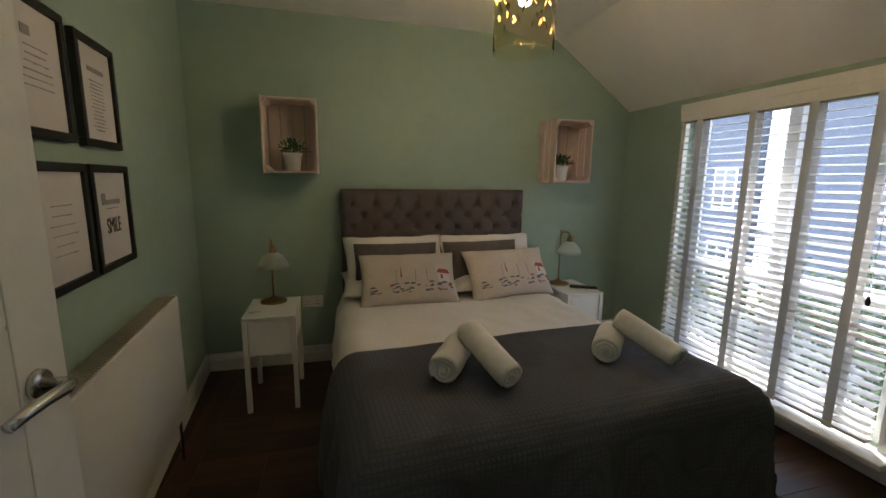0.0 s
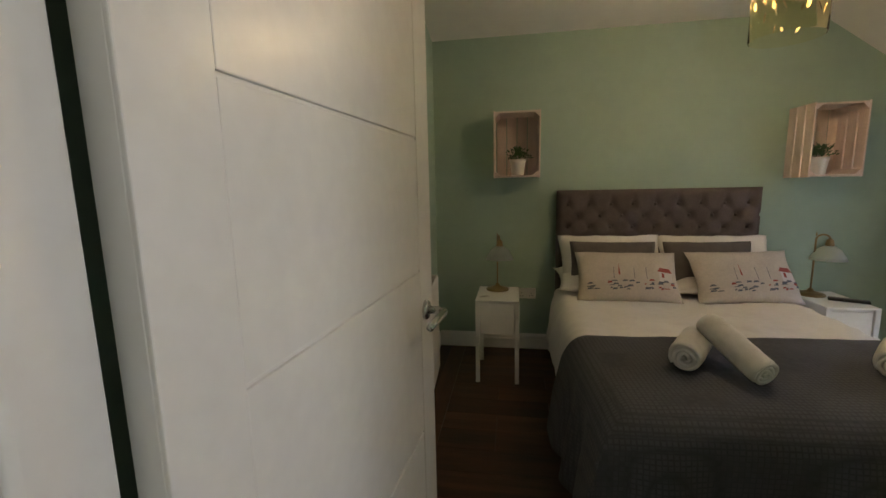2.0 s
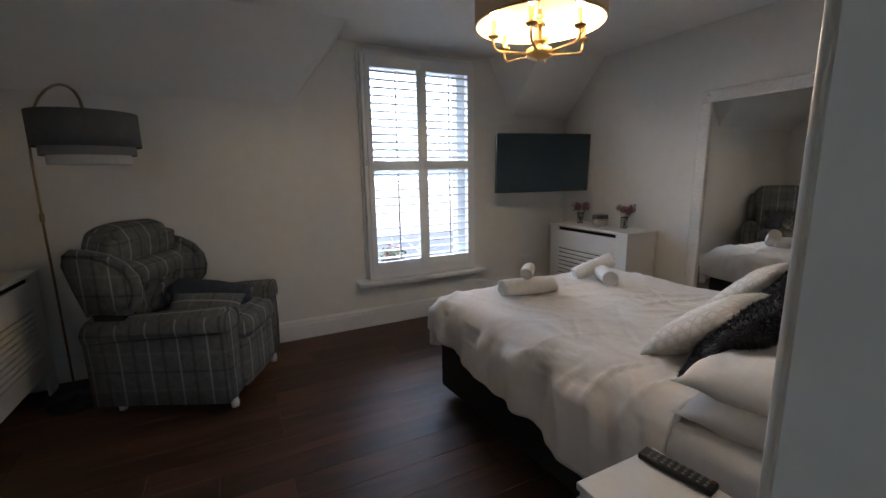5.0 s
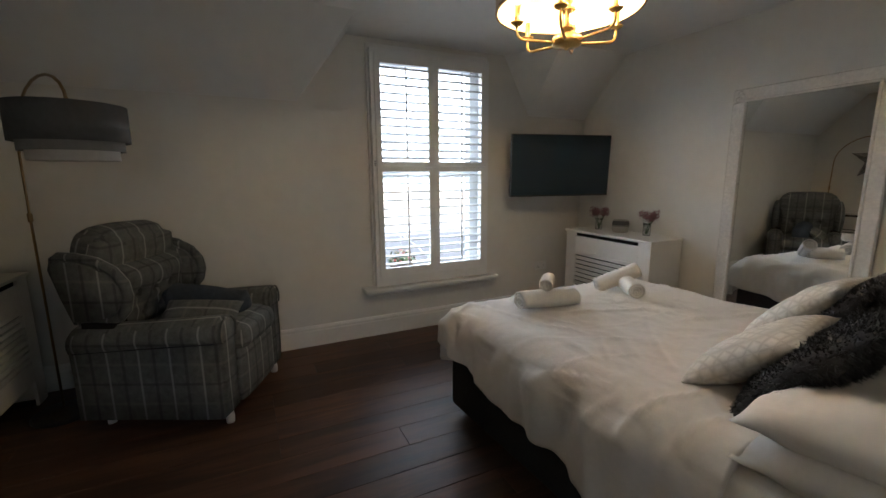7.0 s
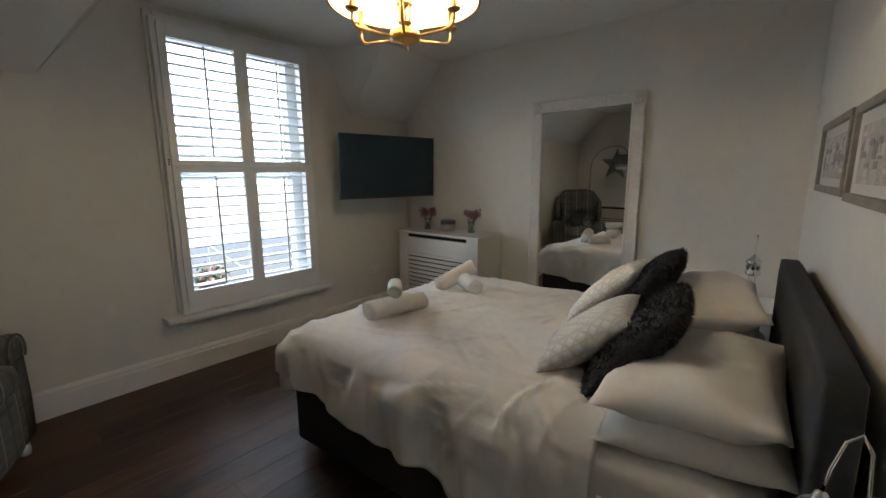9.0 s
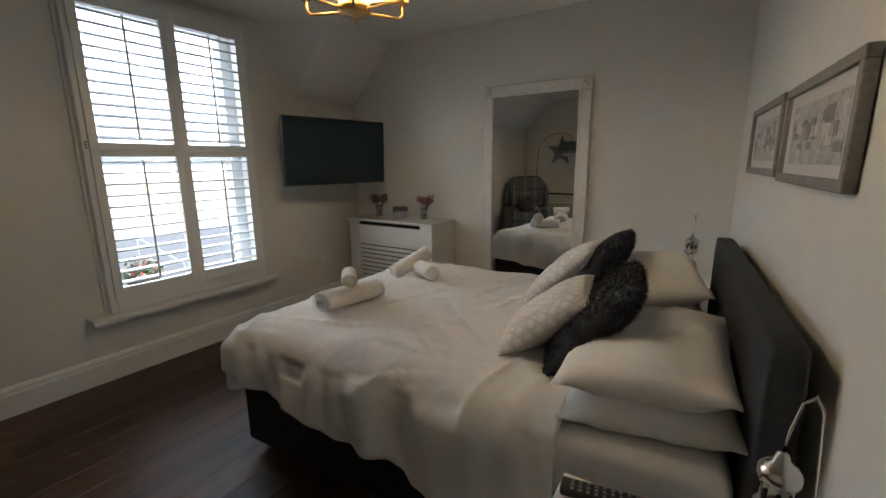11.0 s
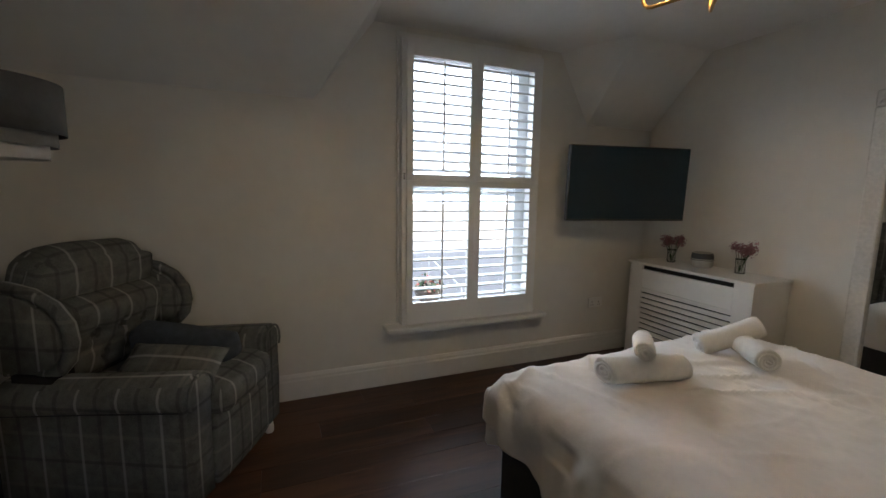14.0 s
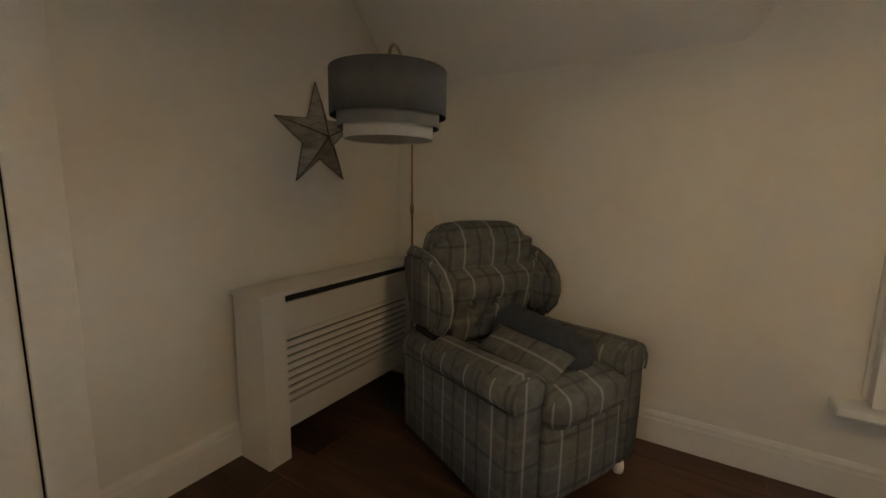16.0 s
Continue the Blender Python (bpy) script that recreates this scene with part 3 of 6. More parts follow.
def casing(name, origin, along, out, z0, z1, wide=1.0, relief=1.6, label="white gloss painted moulded door casing"):
    """An upright moulding: its width runs from origin towards along, its relief stands out towards out."""
    o, a, n = Vector((*origin, 0)), Vector((*along, 0)), Vector((*out, 0))
    b = bmesh.new()
    lo = [b.verts.new(o + a * u * wide + n * v * relief + Vector((0, 0, z0))) for u, v in CASING]
    hi = [b.verts.new(o + a * u * wide + n * v * relief + Vector((0, 0, z1))) for u, v in CASING]
    b.faces.new(lo)
    b.faces.new(hi[::-1])
    for i in range(len(CASING)):
        j = (i + 1) % len(CASING)
        b.faces.new((lo[i], hi[i], hi[j], lo[j])).smooth = 0 < i < len(CASING) - 2
    return structure(name, b, M["gloss"], label)


# doorway into the second bedroom: lining and casings on both faces
X2 = party(1.06)
casing("trim_door_two_landing", (0.443, 1.064), (0, 1), (1, 0), 0, 2.10, 1.12)
structure("trim_door_two_lining", box(X2 - 0.004, 1.061, 0, 0.442, 1.076, 2.04, 0.003), M["gloss"], "white gloss painted door lining")
casing("trim_door_two_room", (X2 - 0.003, 1.072), (0, 1), (-1, 0), 0, 2.10, 0.72, 0.8)
structure("trim_door_two_lining_far", box(party(0.28), 0.27, 0, 0.447, 0.285, 2.04, 0.003), M["gloss"], "white gloss painted door lining")
casing("trim_door_two_far", (0.445, 0.284), (0, -1), (1, 0), 0, 2.10)
structure("trim_wall_end", box(X2 + 0.046, 1.077, 0, 0.444, 1.236, CEIL), M["white_wall"], "plain wall corner on the landing")
# doorway into the green bedroom
casing("trim_door_one_landing", (0.524, 1.184), (-1, 0), (0, -1), 0, 2.10, 0.80)
structure("trim_door_one_lining", box(0.447, 1.1845, 0, 0.520, 1.237, 2.04, 0.002), M["gloss"], "white gloss painted door lining")
structure("trim_door_one_lining_far", box(1.355, 1.183, 0, 1.371, 1.242, 2.04, 0.003), M["gloss"], "white gloss painted door lining")
structure("trim_door_one_head", box(0.521, 1.183, 2.025, 1.354, 1.242, 2.041, 0.003), M["gloss"], "white gloss painted door lining")
casing("trim_door_one_room", (1.369, 1.2415), (1, 0), (0, 1), 0, 2.10)
# closed door in the wall with the star
structure("trim_cupboard_left", box(-1.305, -0.584, 0, -1.168, -0.564, 2.04, 0.004), M["gloss"], "plain white gloss door casing")
structure("trim_cupboard_right", box(-0.415, -0.584, 0, -0.345, -0.564, 2.04, 0.004), M["gloss"], "plain white gloss door casing")
# added dark block: stops outside light leaking round the door leaf
structure("wall_leak_block", box(-1.199, -0.715, 0, -0.421, -0.640, 2.039), M["dark"], "dark block added behind the closed door to keep light out of its gaps")
structure("trim_cupboard_head", box(-1.305, -0.584, 2.04, -0.345, -0.556, 2.11, 0.008), M["gloss"], "white gloss painted door casing")


def door_leaf(name, w, h, label, m):
    """A white moulded door: a slab with raised fields that leave grooves between them. Hinge at the local origin, leaf along +y, face to +x."""
    t = thing(name, label, "door", m)
    part("slab", box(-0.040, 0, 0.006, -0.005, w, h, 0.002), M["gloss"], t)
    g = 0.003
    a, c = 0.10, w - 0.105
    part("stile", box(-0.006, 0, 0.006, 0.0, a, h, 0.0015), M["gloss"], t)
    part("stile", box(-0.006, c, 0.006, 0.0, w, h, 0.0015), M["gloss"], t)
    levels = (0.006, 0.235, 0.675, 1.112, 1.436, h)
    for z0, z1 in zip(levels, levels[1:]):
        part("panel", box(-0.006, a, z0 + g, 0.0, c - g, z1 - g, 0.002), M["gloss"], t)
    return t


d1 = door_leaf("door_1", 0.835, 2.02, "white gloss panelled bedroom door standing wide open", pose(0.556, 1.250, 0, 0, 0, -4.6))
d1["kind"] = "structure"
hd = part("handle_rose", lathe([(0, 0), (0.026, 0), (0.026, 0.006), (0.022, 0.010), (0, 0.010)], 24, m=pose(0.0005, 0.765, 1.0, 0, 90, 0)), M["chrome"], d1, "brushed chrome round rose", True)
part("lever", tube([(0.008, 0.765, 1.0), (0.040, 0.765, 1.0), (0.052, 0.758, 1.0), (0.056, 0.740, 1.0), (0.055, 0.70, 1.002), (0.052, 0.66, 1.0), (0.050, 0.635, 0.996)],
                  [0.011, 0.010, 0.011, 0.011, 0.010, 0.010, 0.009], 12), M["chrome"], hd, "curved brushed chrome lever", True)
part("handle_rose", lathe([(0, 0), (0.026, 0), (0.026, 0.006), (0.022, 0.010), (0, 0.010)], 24, m=pose(-0.041, 0.765, 1.0, 0, -90, 0)), M["chrome"], d1, "", True)
for z in (0.25, 1.78):
    part("hinge", box(-0.030, -0.010, z, -0.002, 0.002, z + 0.09, 0.002), M["chrome"], d1, "chrome butt hinge")
d3 = door_leaf("door_3", 0.740, 2.03, "white gloss panelled door, closed", pose(-0.425, -0.591, 0, 0, 0, 90))
d3["kind"] = "structure"

# ---- shuttered window of the second bedroom ----
w2 = thing("window_2", "tall white sash window behind hinged plantation shutters", "window", kind="structure")
bm = box(-3.05, 1.785, 0.45, -3.018, 1.835, 2.36, 0.006)
box(-3.05, 2.828, 0.45, -3.018, 2.878, 2.36, 0.006, bm=bm)
box(-3.05, 1.835, 2.315, -3.018, 2.828, 2.36, 0.006, bm=bm)
part("casing", bm, M["satin"], w2)
bm = box(-3.05, 1.690, 0.40, -2.912, 2.955, 0.436, 0.008)
box(-3.045, 1.72, 0.365, -2.985, 2.925, 0.400, 0.008, bm=bm)
part("window_sill", bm, M["satin"], w2, "white painted window board")
bm = box(-3.10, 1.80, 0.44, -2.965, 1.835, 2.315, 0.003)
box(-3.10, 2.828, 0.44, -2.965, 2.86, 2.315, 0.003, bm=bm)
box(-3.10, 1.835, 2.29, -2.965, 2.828, 2.315, 0.003, bm=bm)
box(-3.10, 1.835, 0.44, -2.965, 2.828, 0.516, 0.003, bm=bm)
box(-3.10, 1.835, 0.516, -2.978, 2.828, 0.534, 0.002, bm=bm)
box(-3.02, 1.835, 1.408, -2.978, 2.828, 1.440, 0.002, bm=bm)
part("shutter_frame", bm, M["shutter"], w2, "white shutter frame with a deep edge")
# louvre shape shared by all blades of one width
lv = bmesh.new()
half = [(-0.030, 0), (-0.024, 0.0042), (-0.008, 0.0056), (0.008, 0.0056), (0.024, 0.0042), (0.030, 0), (0.024, -0.0042), (0.008, -0.0056), (-0.008, -0.0056), (-0.024, -0.0042)]
PW = 0.406
lo = [lv.verts.new((x, -PW / 2, z)) for x, z in half]
hi = [lv.verts.new((x, PW / 2, z)) for x, z in half]
lv.faces.new(lo)
lv.faces.new(hi[::-1])
for i in range(10):
    lv.faces.new((lo[i], hi[i], hi[(i + 1) % 10], lo[(i + 1) % 10]))
bmesh.ops.recalc_face_normals(lv, faces=lv.faces)
LOUVRE = bpy.data.meshes.new("louvre")
lv.to_mesh(LOUVRE)
lv.free()
LOUVRE.materials.append(M["shutter"])
for yc in (2.077, 2.573):
    for z0, z1, tilt in ((0.594, 1.384, 6), (1.464, 2.205, 24)):
        sh = part("shutter", box(-2.975, yc - 0.248, z0 - 0.075 if z0 < 1 else z0 - 0.038, -2.947, yc - 0.203, z1 + 0.038 if z0 < 1 else z1 + 0.08, 0.002), M["shutter"], w2, "white louvred shutter panel")
        b = box(-2.975, yc + 0.203, z0 - 0.075 if z0 < 1 else z0 - 0.038, -2.947, yc + 0.248, z1 + 0.038 if z0 < 1 else z1 + 0.08, 0.002)
        part("stile", b, M["shutter"], sh)
        part("bottom_rail", box(-2.975, yc - 0.203, z0 - 0.075 if z0 < 1 else z0 - 0.038, -2.947, yc + 0.203, z0, 0.002), M["shutter"], sh)
        part("top_rail", box(-2.975, yc - 0.203, z1, -2.947, yc + 0.203, z1 + 0.038 if z0 < 1 else z1 + 0.08, 0.002), M["shutter"], sh)
        nl = 12
        for k in range(nl):
            lo_ = new("louvre", LOUVRE)
            lo_.parent = sh
            lo_.matrix_basis = pose(-2.962, yc, z0 + 0.03 + (z1 - z0 - 0.06) * k / (nl - 1), 0, tilt, 0)
        part("tilt_rod", box(-2.932, yc - 0.006, z0 + 0.02, -2.922, yc + 0.006, z1 - 0.02, 0.002), M["shutter"], sh)
for z in (1.43, 1.445, 1.46):
    part("catch", box(-2.966, 1.812, z, -2.960, 1.822, z + 0.007), M["dark"], w2, "small dark shutter catch")
# sash behind
bm = box(-3.22, 1.80, 0.45, -3.13, 1.90, 2.33, 0.004)
box(-3.22, 2.76, 0.45, -3.13, 2.86, 2.33, 0.004, bm=bm)
box(-3.22, 1.90, 0.45, -3.13, 2.76, 0.52, 0.004, bm=bm)
box(-3.22, 1.90, 2.24, -3.13, 2.76, 2.33, 0.004, bm=bm)
box(-3.21, 1.90, 1.33, -3.14, 2.76, 1.40, 0.004, bm=bm)
part("window_frame", bm, M["pvc"], w2, "white sash window frame")
for z0, z1 in ((0.52, 1.33), (1.40, 2.24)):
    p = part("pane", box(-3.180, 1.90, z0, -3.174, 2.76, z1), M["glass"], w2, "clear glass pane")
    p.visible_shadow = False

# ---- blind window of the green bedroom ----
w1 = thing("window_1", "low wide window with a white slatted venetian blind", "window", kind="structure")
bm = box(3.372, 2.29, 0.105, 3.52, 3.74, 0.135, 0.007)
part("window_sill", bm, M["gloss"], w1, "white painted window sill board")
bm = box(3.492, 3.665, 0.135, 3.53, 3.70, 1.87, 0.004)
box(3.492, 2.335, 0.135, 3.53, 2.375, 1.87, 0.004, bm=bm)
box(3.470, 2.335, 1.80, 3.53, 3.70, 1.87, 0.004, bm=bm)
part("casing", bm, M["satin"], w1)
bm = box(3.58, 2.36, 0.12, 3.65, 2.44, 1.86, 0.004)
box(3.58, 3.60, 0.12, 3.65, 3.68, 1.86, 0.004, bm=bm)
box(3.58, 2.44, 0.12, 3.65, 3.60, 0.20, 0.004, bm=bm)
box(3.58, 2.44, 1.78, 3.65, 3.60, 1.86, 0.004, bm=bm)
box(3.57, 2.44, 0.74, 3.65, 3.60, 0.815, 0.004, bm=bm)
box(3.59, 2.98, 0.20, 3.64, 3.05, 1.78, 0.004, bm=bm)
part("window_frame", bm, M["pvc"], w1, "white casement frame with a middle rail")
for a, b, z0, z1 in ((2.44, 2.98, 0.2, 0.74), (3.05, 3.60, 0.2, 0.74), (2.44, 2.98, 0.815, 1.78), (3.05, 3.60, 0.815, 1.78)):
    p = part("pane", box(3.612, a, z0, 3.618, b, z1), M["glass"], w1, "clear glass pane")
    p.visible_shadow = False
vb = thing("venetian_blind", "white slatted venetian blind with wide cloth tapes, lowered and open", "blind")
part("headrail", box(3.44, 2.385, 1.745, 3.495, 3.66, 1.81, 0.004), M["satin"], vb)
sl = box(-0.025, -0.633, -0.0014, 0.025, 0.633, 0.0014, 0.001, 1)
bmesh.ops.recalc_face_normals(sl, faces=sl.faces)
SLAT = bpy.data.meshes.new("slat")
sl.to_mesh(SLAT)
sl.free()
SLAT.materials.append(M["shutter"])
for k in range(36):
    z = 0.215 + 0.0435 * k
    s_ = new("slat", SLAT)
    s_.parent = vb
    s_.matrix_basis = pose(3.462, 3.022, z, 0, -13 + 3 * noise.noise(Vector((k * 1.7, 0, 0))), 0)
part("bottom_rail", box(3.437, 2.389, 0.165, 3.487, 3.655, 0.183, 0.004), M["satin"], vb)
for y in (3.49, 3.135, 2.82, 2.545):
    part("tape", box(3.4325, y - 0.022, 0.17, 3.4335, y + 0.022, 1.75), M["tape"], vb, "white cloth ladder tape")
    part("tape", box(3.4895, y - 0.022, 0.17, 3.4905, y + 0.022, 1.75), M["tape"], vb)
    part("clip", box(3.430, y - 0.022, 0.160, 3.436, y + 0.022, 0.188, 0.002), M["satin"], vb)
part("cord", tube([(3.43, 2.47, 1.74), (3.428, 2.468, 1.2), (3.43, 2.47, 0.84)], 0.0018, 6), M["satin"], vb)
part("cord_tassel", lathe([(0, 0), (0.007, 0.002), (0.010, 0.02), (0.006, 0.045), (0, 0.048)], 12, m=pose(3.43, 2.47, 0.80)), M["dark"], vb, "dark acorn cord pull", True)


# ---- soft things ----
def towel_roll(length, r, seed=0):
    """A rolled towel along local y, resting at z = 0, with a spiral at both ends."""
    b = bmesh.new()
    turns, n = 3.2, 72
    rings = []
    m = 14
    for j in range(m + 1):
        y = length * (j / m - 0.5)
        end = 1 - 0.07 * abs(2 * j / m - 1) ** 8
        ring = []
        for i in range(n + 1):
            a = 2 * math.pi * turns * i / n + 2.4
            rr = r * (0.16 + 0.84 * min(1.0, i / n * 1.02)) * end + 0.0035 * noise.noise(Vector((a * 0.8, y * 14, seed)))
            if i > n - 4:
                rr = r * end * (1.0 - 0.035 * (i - n + 4))
            sag = 0.92 if math.sin(a) < -0.5 else 1.0
            off = 0.012 * noise.noise(Vector((i * 0.09, seed, j * 0.0))) * (1 if j in (0, m) else 0.4) * (1 if j > m / 2 else -1)
            ring.append(b.verts.new((rr * math.cos(a), y + off, rr * math.sin(a) * sag)))
        rings.append(ring)
    for a, c in zip(rings, rings[1:]):
        for i in range(n):
            b.faces.new((a[i], a[i + 1], c[i + 1], c[i]))
    for v in b.verts:
        v.co.z += r * 0.96
    return b


def towel(label, m, length=0.3, r=0.06, seed=0, group=""):
    ob = link("rolled_towel", towel_roll(length, r, seed), M["towel"], None, "", True, m)
    thicken(ob, 0.012)
    return tagged(ob, label, "towel", group)


def cushion(name, w, d, h, material, label, m, seed=0, category="cushion", crease=0.008, group="", corner=0.03):
    ob = link(name, pillow_mesh(w, d, h, seed, crease=crease, pinch=0.09 if category == "pillow" else 0.06, corner=corner, full=0.70 if category == "pillow" else 0.6), material, None, "", True, m)
    return tagged(ob, label, category, group)


def fur_cushion(w, h, label, m, seed):
    t = thing("fur_cushion", label, "cushion", m, "fur cushions")
    b = pillow_mesh(w, w, h, seed, 18, 0.008, 0.0, 0.08)
    rnd = random.Random(seed)
    fur = bmesh.new()
    faces = [f for f in b.faces]
    b.normal_update()
    for _ in range(11000):
        f = rnd.choice(faces)
        vs = [v.co for v in f.verts]
        a, c = rnd.random(), rnd.random()
        p = vs[0].lerp(vs[1], a).lerp(vs[3].lerp(vs[2], a), c)
        nrm = f.normal.copy()
        if nrm.dot(p) < 0 and abs(p.z) > 0.01:
            nrm = -nrm
        d = (nrm + Vector((rnd.uniform(-0.7, 0.7), rnd.uniform(-0.7, 0.7), rnd.uniform(-0.5, 0.5)))).normalized()
        s = d.cross(Vector((rnd.uniform(-1, 1), rnd.uniform(-1, 1), rnd.uniform(-1, 1)))).normalized() * 0.0024
        L = rnd.uniform(0.009, 0.020)
        bend = Vector((rnd.uniform(-1, 1), rnd.uniform(-1, 1), -0.6)) * 0.008
        v = [fur.verts.new(q) for q in (p - s, p + s, p + d * L + bend)]
        fur.faces.new(v)
    part("body", b, M["fur"], t, "", True)
    part("fur", fur, M["fur"], t, "long charcoal faux fur")["kind"] = "stuff"
    return t


# ---- bed of the green bedroom ----
B1 = pose(1.845, 4.19, 0)
bed1 = thing("double_bed", "double bed with a buttoned taupe headboard and dark legs", "bed", B1)
# headboard with deep buttoning
hbw, hz0, hz1 = 1.36, 0.25, 1.268
b = bmesh.new()
nx, nz = 100, 60
btn = []
for row in range(6):
    z = 1.165 - 0.083 * row
    for k in range(9 if row % 2 == 0 else 8):
        btn.append((-0.60 + 0.15 * k + (0.075 if row % 2 else 0), z))
grid = []
for i in range(nx + 1):
    col = []
    for j in range(nz + 1):
        x, z = hbw * (i / nx - 0.5), hz0 + (hz1 - hz0) * j / nz
        y = -0.055
        e = min(hbw / 2 - abs(x), hz1 - z)
        y += 0.03 * max(0, 1 - e / 0.035) ** 2
        if z > 0.7:
            for bx, bz in btn:
                q = math.hypot(x - bx, z - bz)
                if q < 0.075:
                    y += 0.034 * math.exp(-(q / 0.021) ** 2)
            u, v = (x / 0.15), (z - 1.165) / 0.166
            c1, c2 = abs((u - v + 0.0) % 1.0 - 0.0), abs((u + v) % 1.0)
            c1, c2 = min(c1, 1 - c1), min(c2, 1 - c2)
            if z < 1.165:
                y += 0.013 * (math.exp(-(c1 / 0.06) ** 2) + math.exp(-(c2 / 0.06) ** 2))
            else:
                c = abs(u % 1.0)
                c = min(c, 1 - c)
                y += 0.012 * math.exp(-(c / 0.07) ** 2)
        col.append(b.verts.new((x, y, z)))
    grid.append(col)
for i in range(nx):
    for j in range(nz):
        b.faces.new((grid[i][j], grid[i + 1][j], grid[i + 1][j + 1], grid[i][j + 1]))
back = [b.verts.new((x, 0.035, z)) for x, z in ((-hbw / 2, hz0), (hbw / 2, hz0), (hbw / 2, hz1), (-hbw / 2, hz1))]
b.faces.new(back)
b.faces.new([grid[i][nz] for i in range(nx + 1)] + [back[2], back[3]])
b.faces.new([grid[i][0] for i in range(nx + 1)] + [back[1], back[0]])
b.faces.new([grid[0][j] for j in range(nz + 1)] + [back[3], back[0]])
b.faces.new([grid[nx][j] for j in range(nz + 1)] + [back[2], back[1]])
hb = part("headboard", b, M["taupe"], bed1, "deep-buttoned taupe velvet headboard", True)
for bx, bz in btn:
    if bz > 0.75:
        part("button", lathe([(0, 0.012), (0.008, 0.010), (0.011, 0.004), (0.010, 0.0)], 12, m=pose(bx, -0.024, bz, 90, 0, 0)), M["taupe"], hb, "", True)
part("bed_frame", box(-0.71, -1.93, 0.16, 0.71, -0.062, 0.34, 0.012), M["taupe"], bed1, "upholstered taupe side rails")
for x in (-0.66, 0.66):
    for y in (-1.88, -0.15):
        part("leg", lathe([(0.022, 0), (0.030, 0.16), (0, 0.16)], 16, m=pose(x, y, 0)), M["blackframe"], bed1, "dark wooden leg", True)
part("mattress", box(-0.70, -1.91, 0.34, 0.70, -0.064, 0.555, 0.05, 4), M["duvet"], bed1, "white mattress", True)
dv = link("duvet", drape(1.45, 1.40, 0.585, 0.34, 0.03, r=0.10, n=60, wave=0.008, seed=3, puff=0.012, hem=0.02, crease=0.004, fold=0.028), M["duvet"], None, "", True, pose(1.845, 3.90, 0))
tagged(thicken(dv, 0.03), "plain white cotton duvet pulled smooth over the bed", "duvet")
th = link("bed_throw", drape(1.56, 0.72, 0.618, 0.48, 0.46, r=0.115, n=64, wave=0.022, seed=8, puff=0.007, freq=7, hem=0.03), M["throw"], None, "", True, pose(1.86, 2.955, 0, 0, 0, 3.5))
tagged(thicken(th, 0.010), "charcoal waffle-weave throw hanging over the foot of the bed", "throw")
for i, x in enumerate((1.52, 2.19)):
    cushion("bed_pillow", 0.72, 0.48, 0.20, M["pillow"], "plump white cotton bed pillow propped against the headboard", pose(x, 4.00, 0.752, 56, 0, 2 - 4 * i), 11 + i, "pillow", 0.024, "pillows on the green room bed", 0.05)
for i, x in enumerate((1.50, 2.17)):
    cushion("bed_pillow", 0.72, 0.46, 0.14, M["pillow"], "white cotton bed pillow lying flat under another", pose(x, 3.93, 0.665, 8, 0, 3 * i), 21 + i, "pillow", 0.018, "pillows on the green room bed", 0.0)
for i, (x, y) in enumerate(((1.535, 3.86), (2.185, 3.87))):
    cushion("plain_cushion", 0.56, 0.33, 0.12, M["brown_cushion"], "plain grey-brown oblong cushion behind a printed one", pose(x - 0.03 - (0.05 if i else 0), y + 0.02, 0.772, 68, 0, -2 + 5 * i), 31 + i, "cushion", 0.006, "plain oblong cushions")


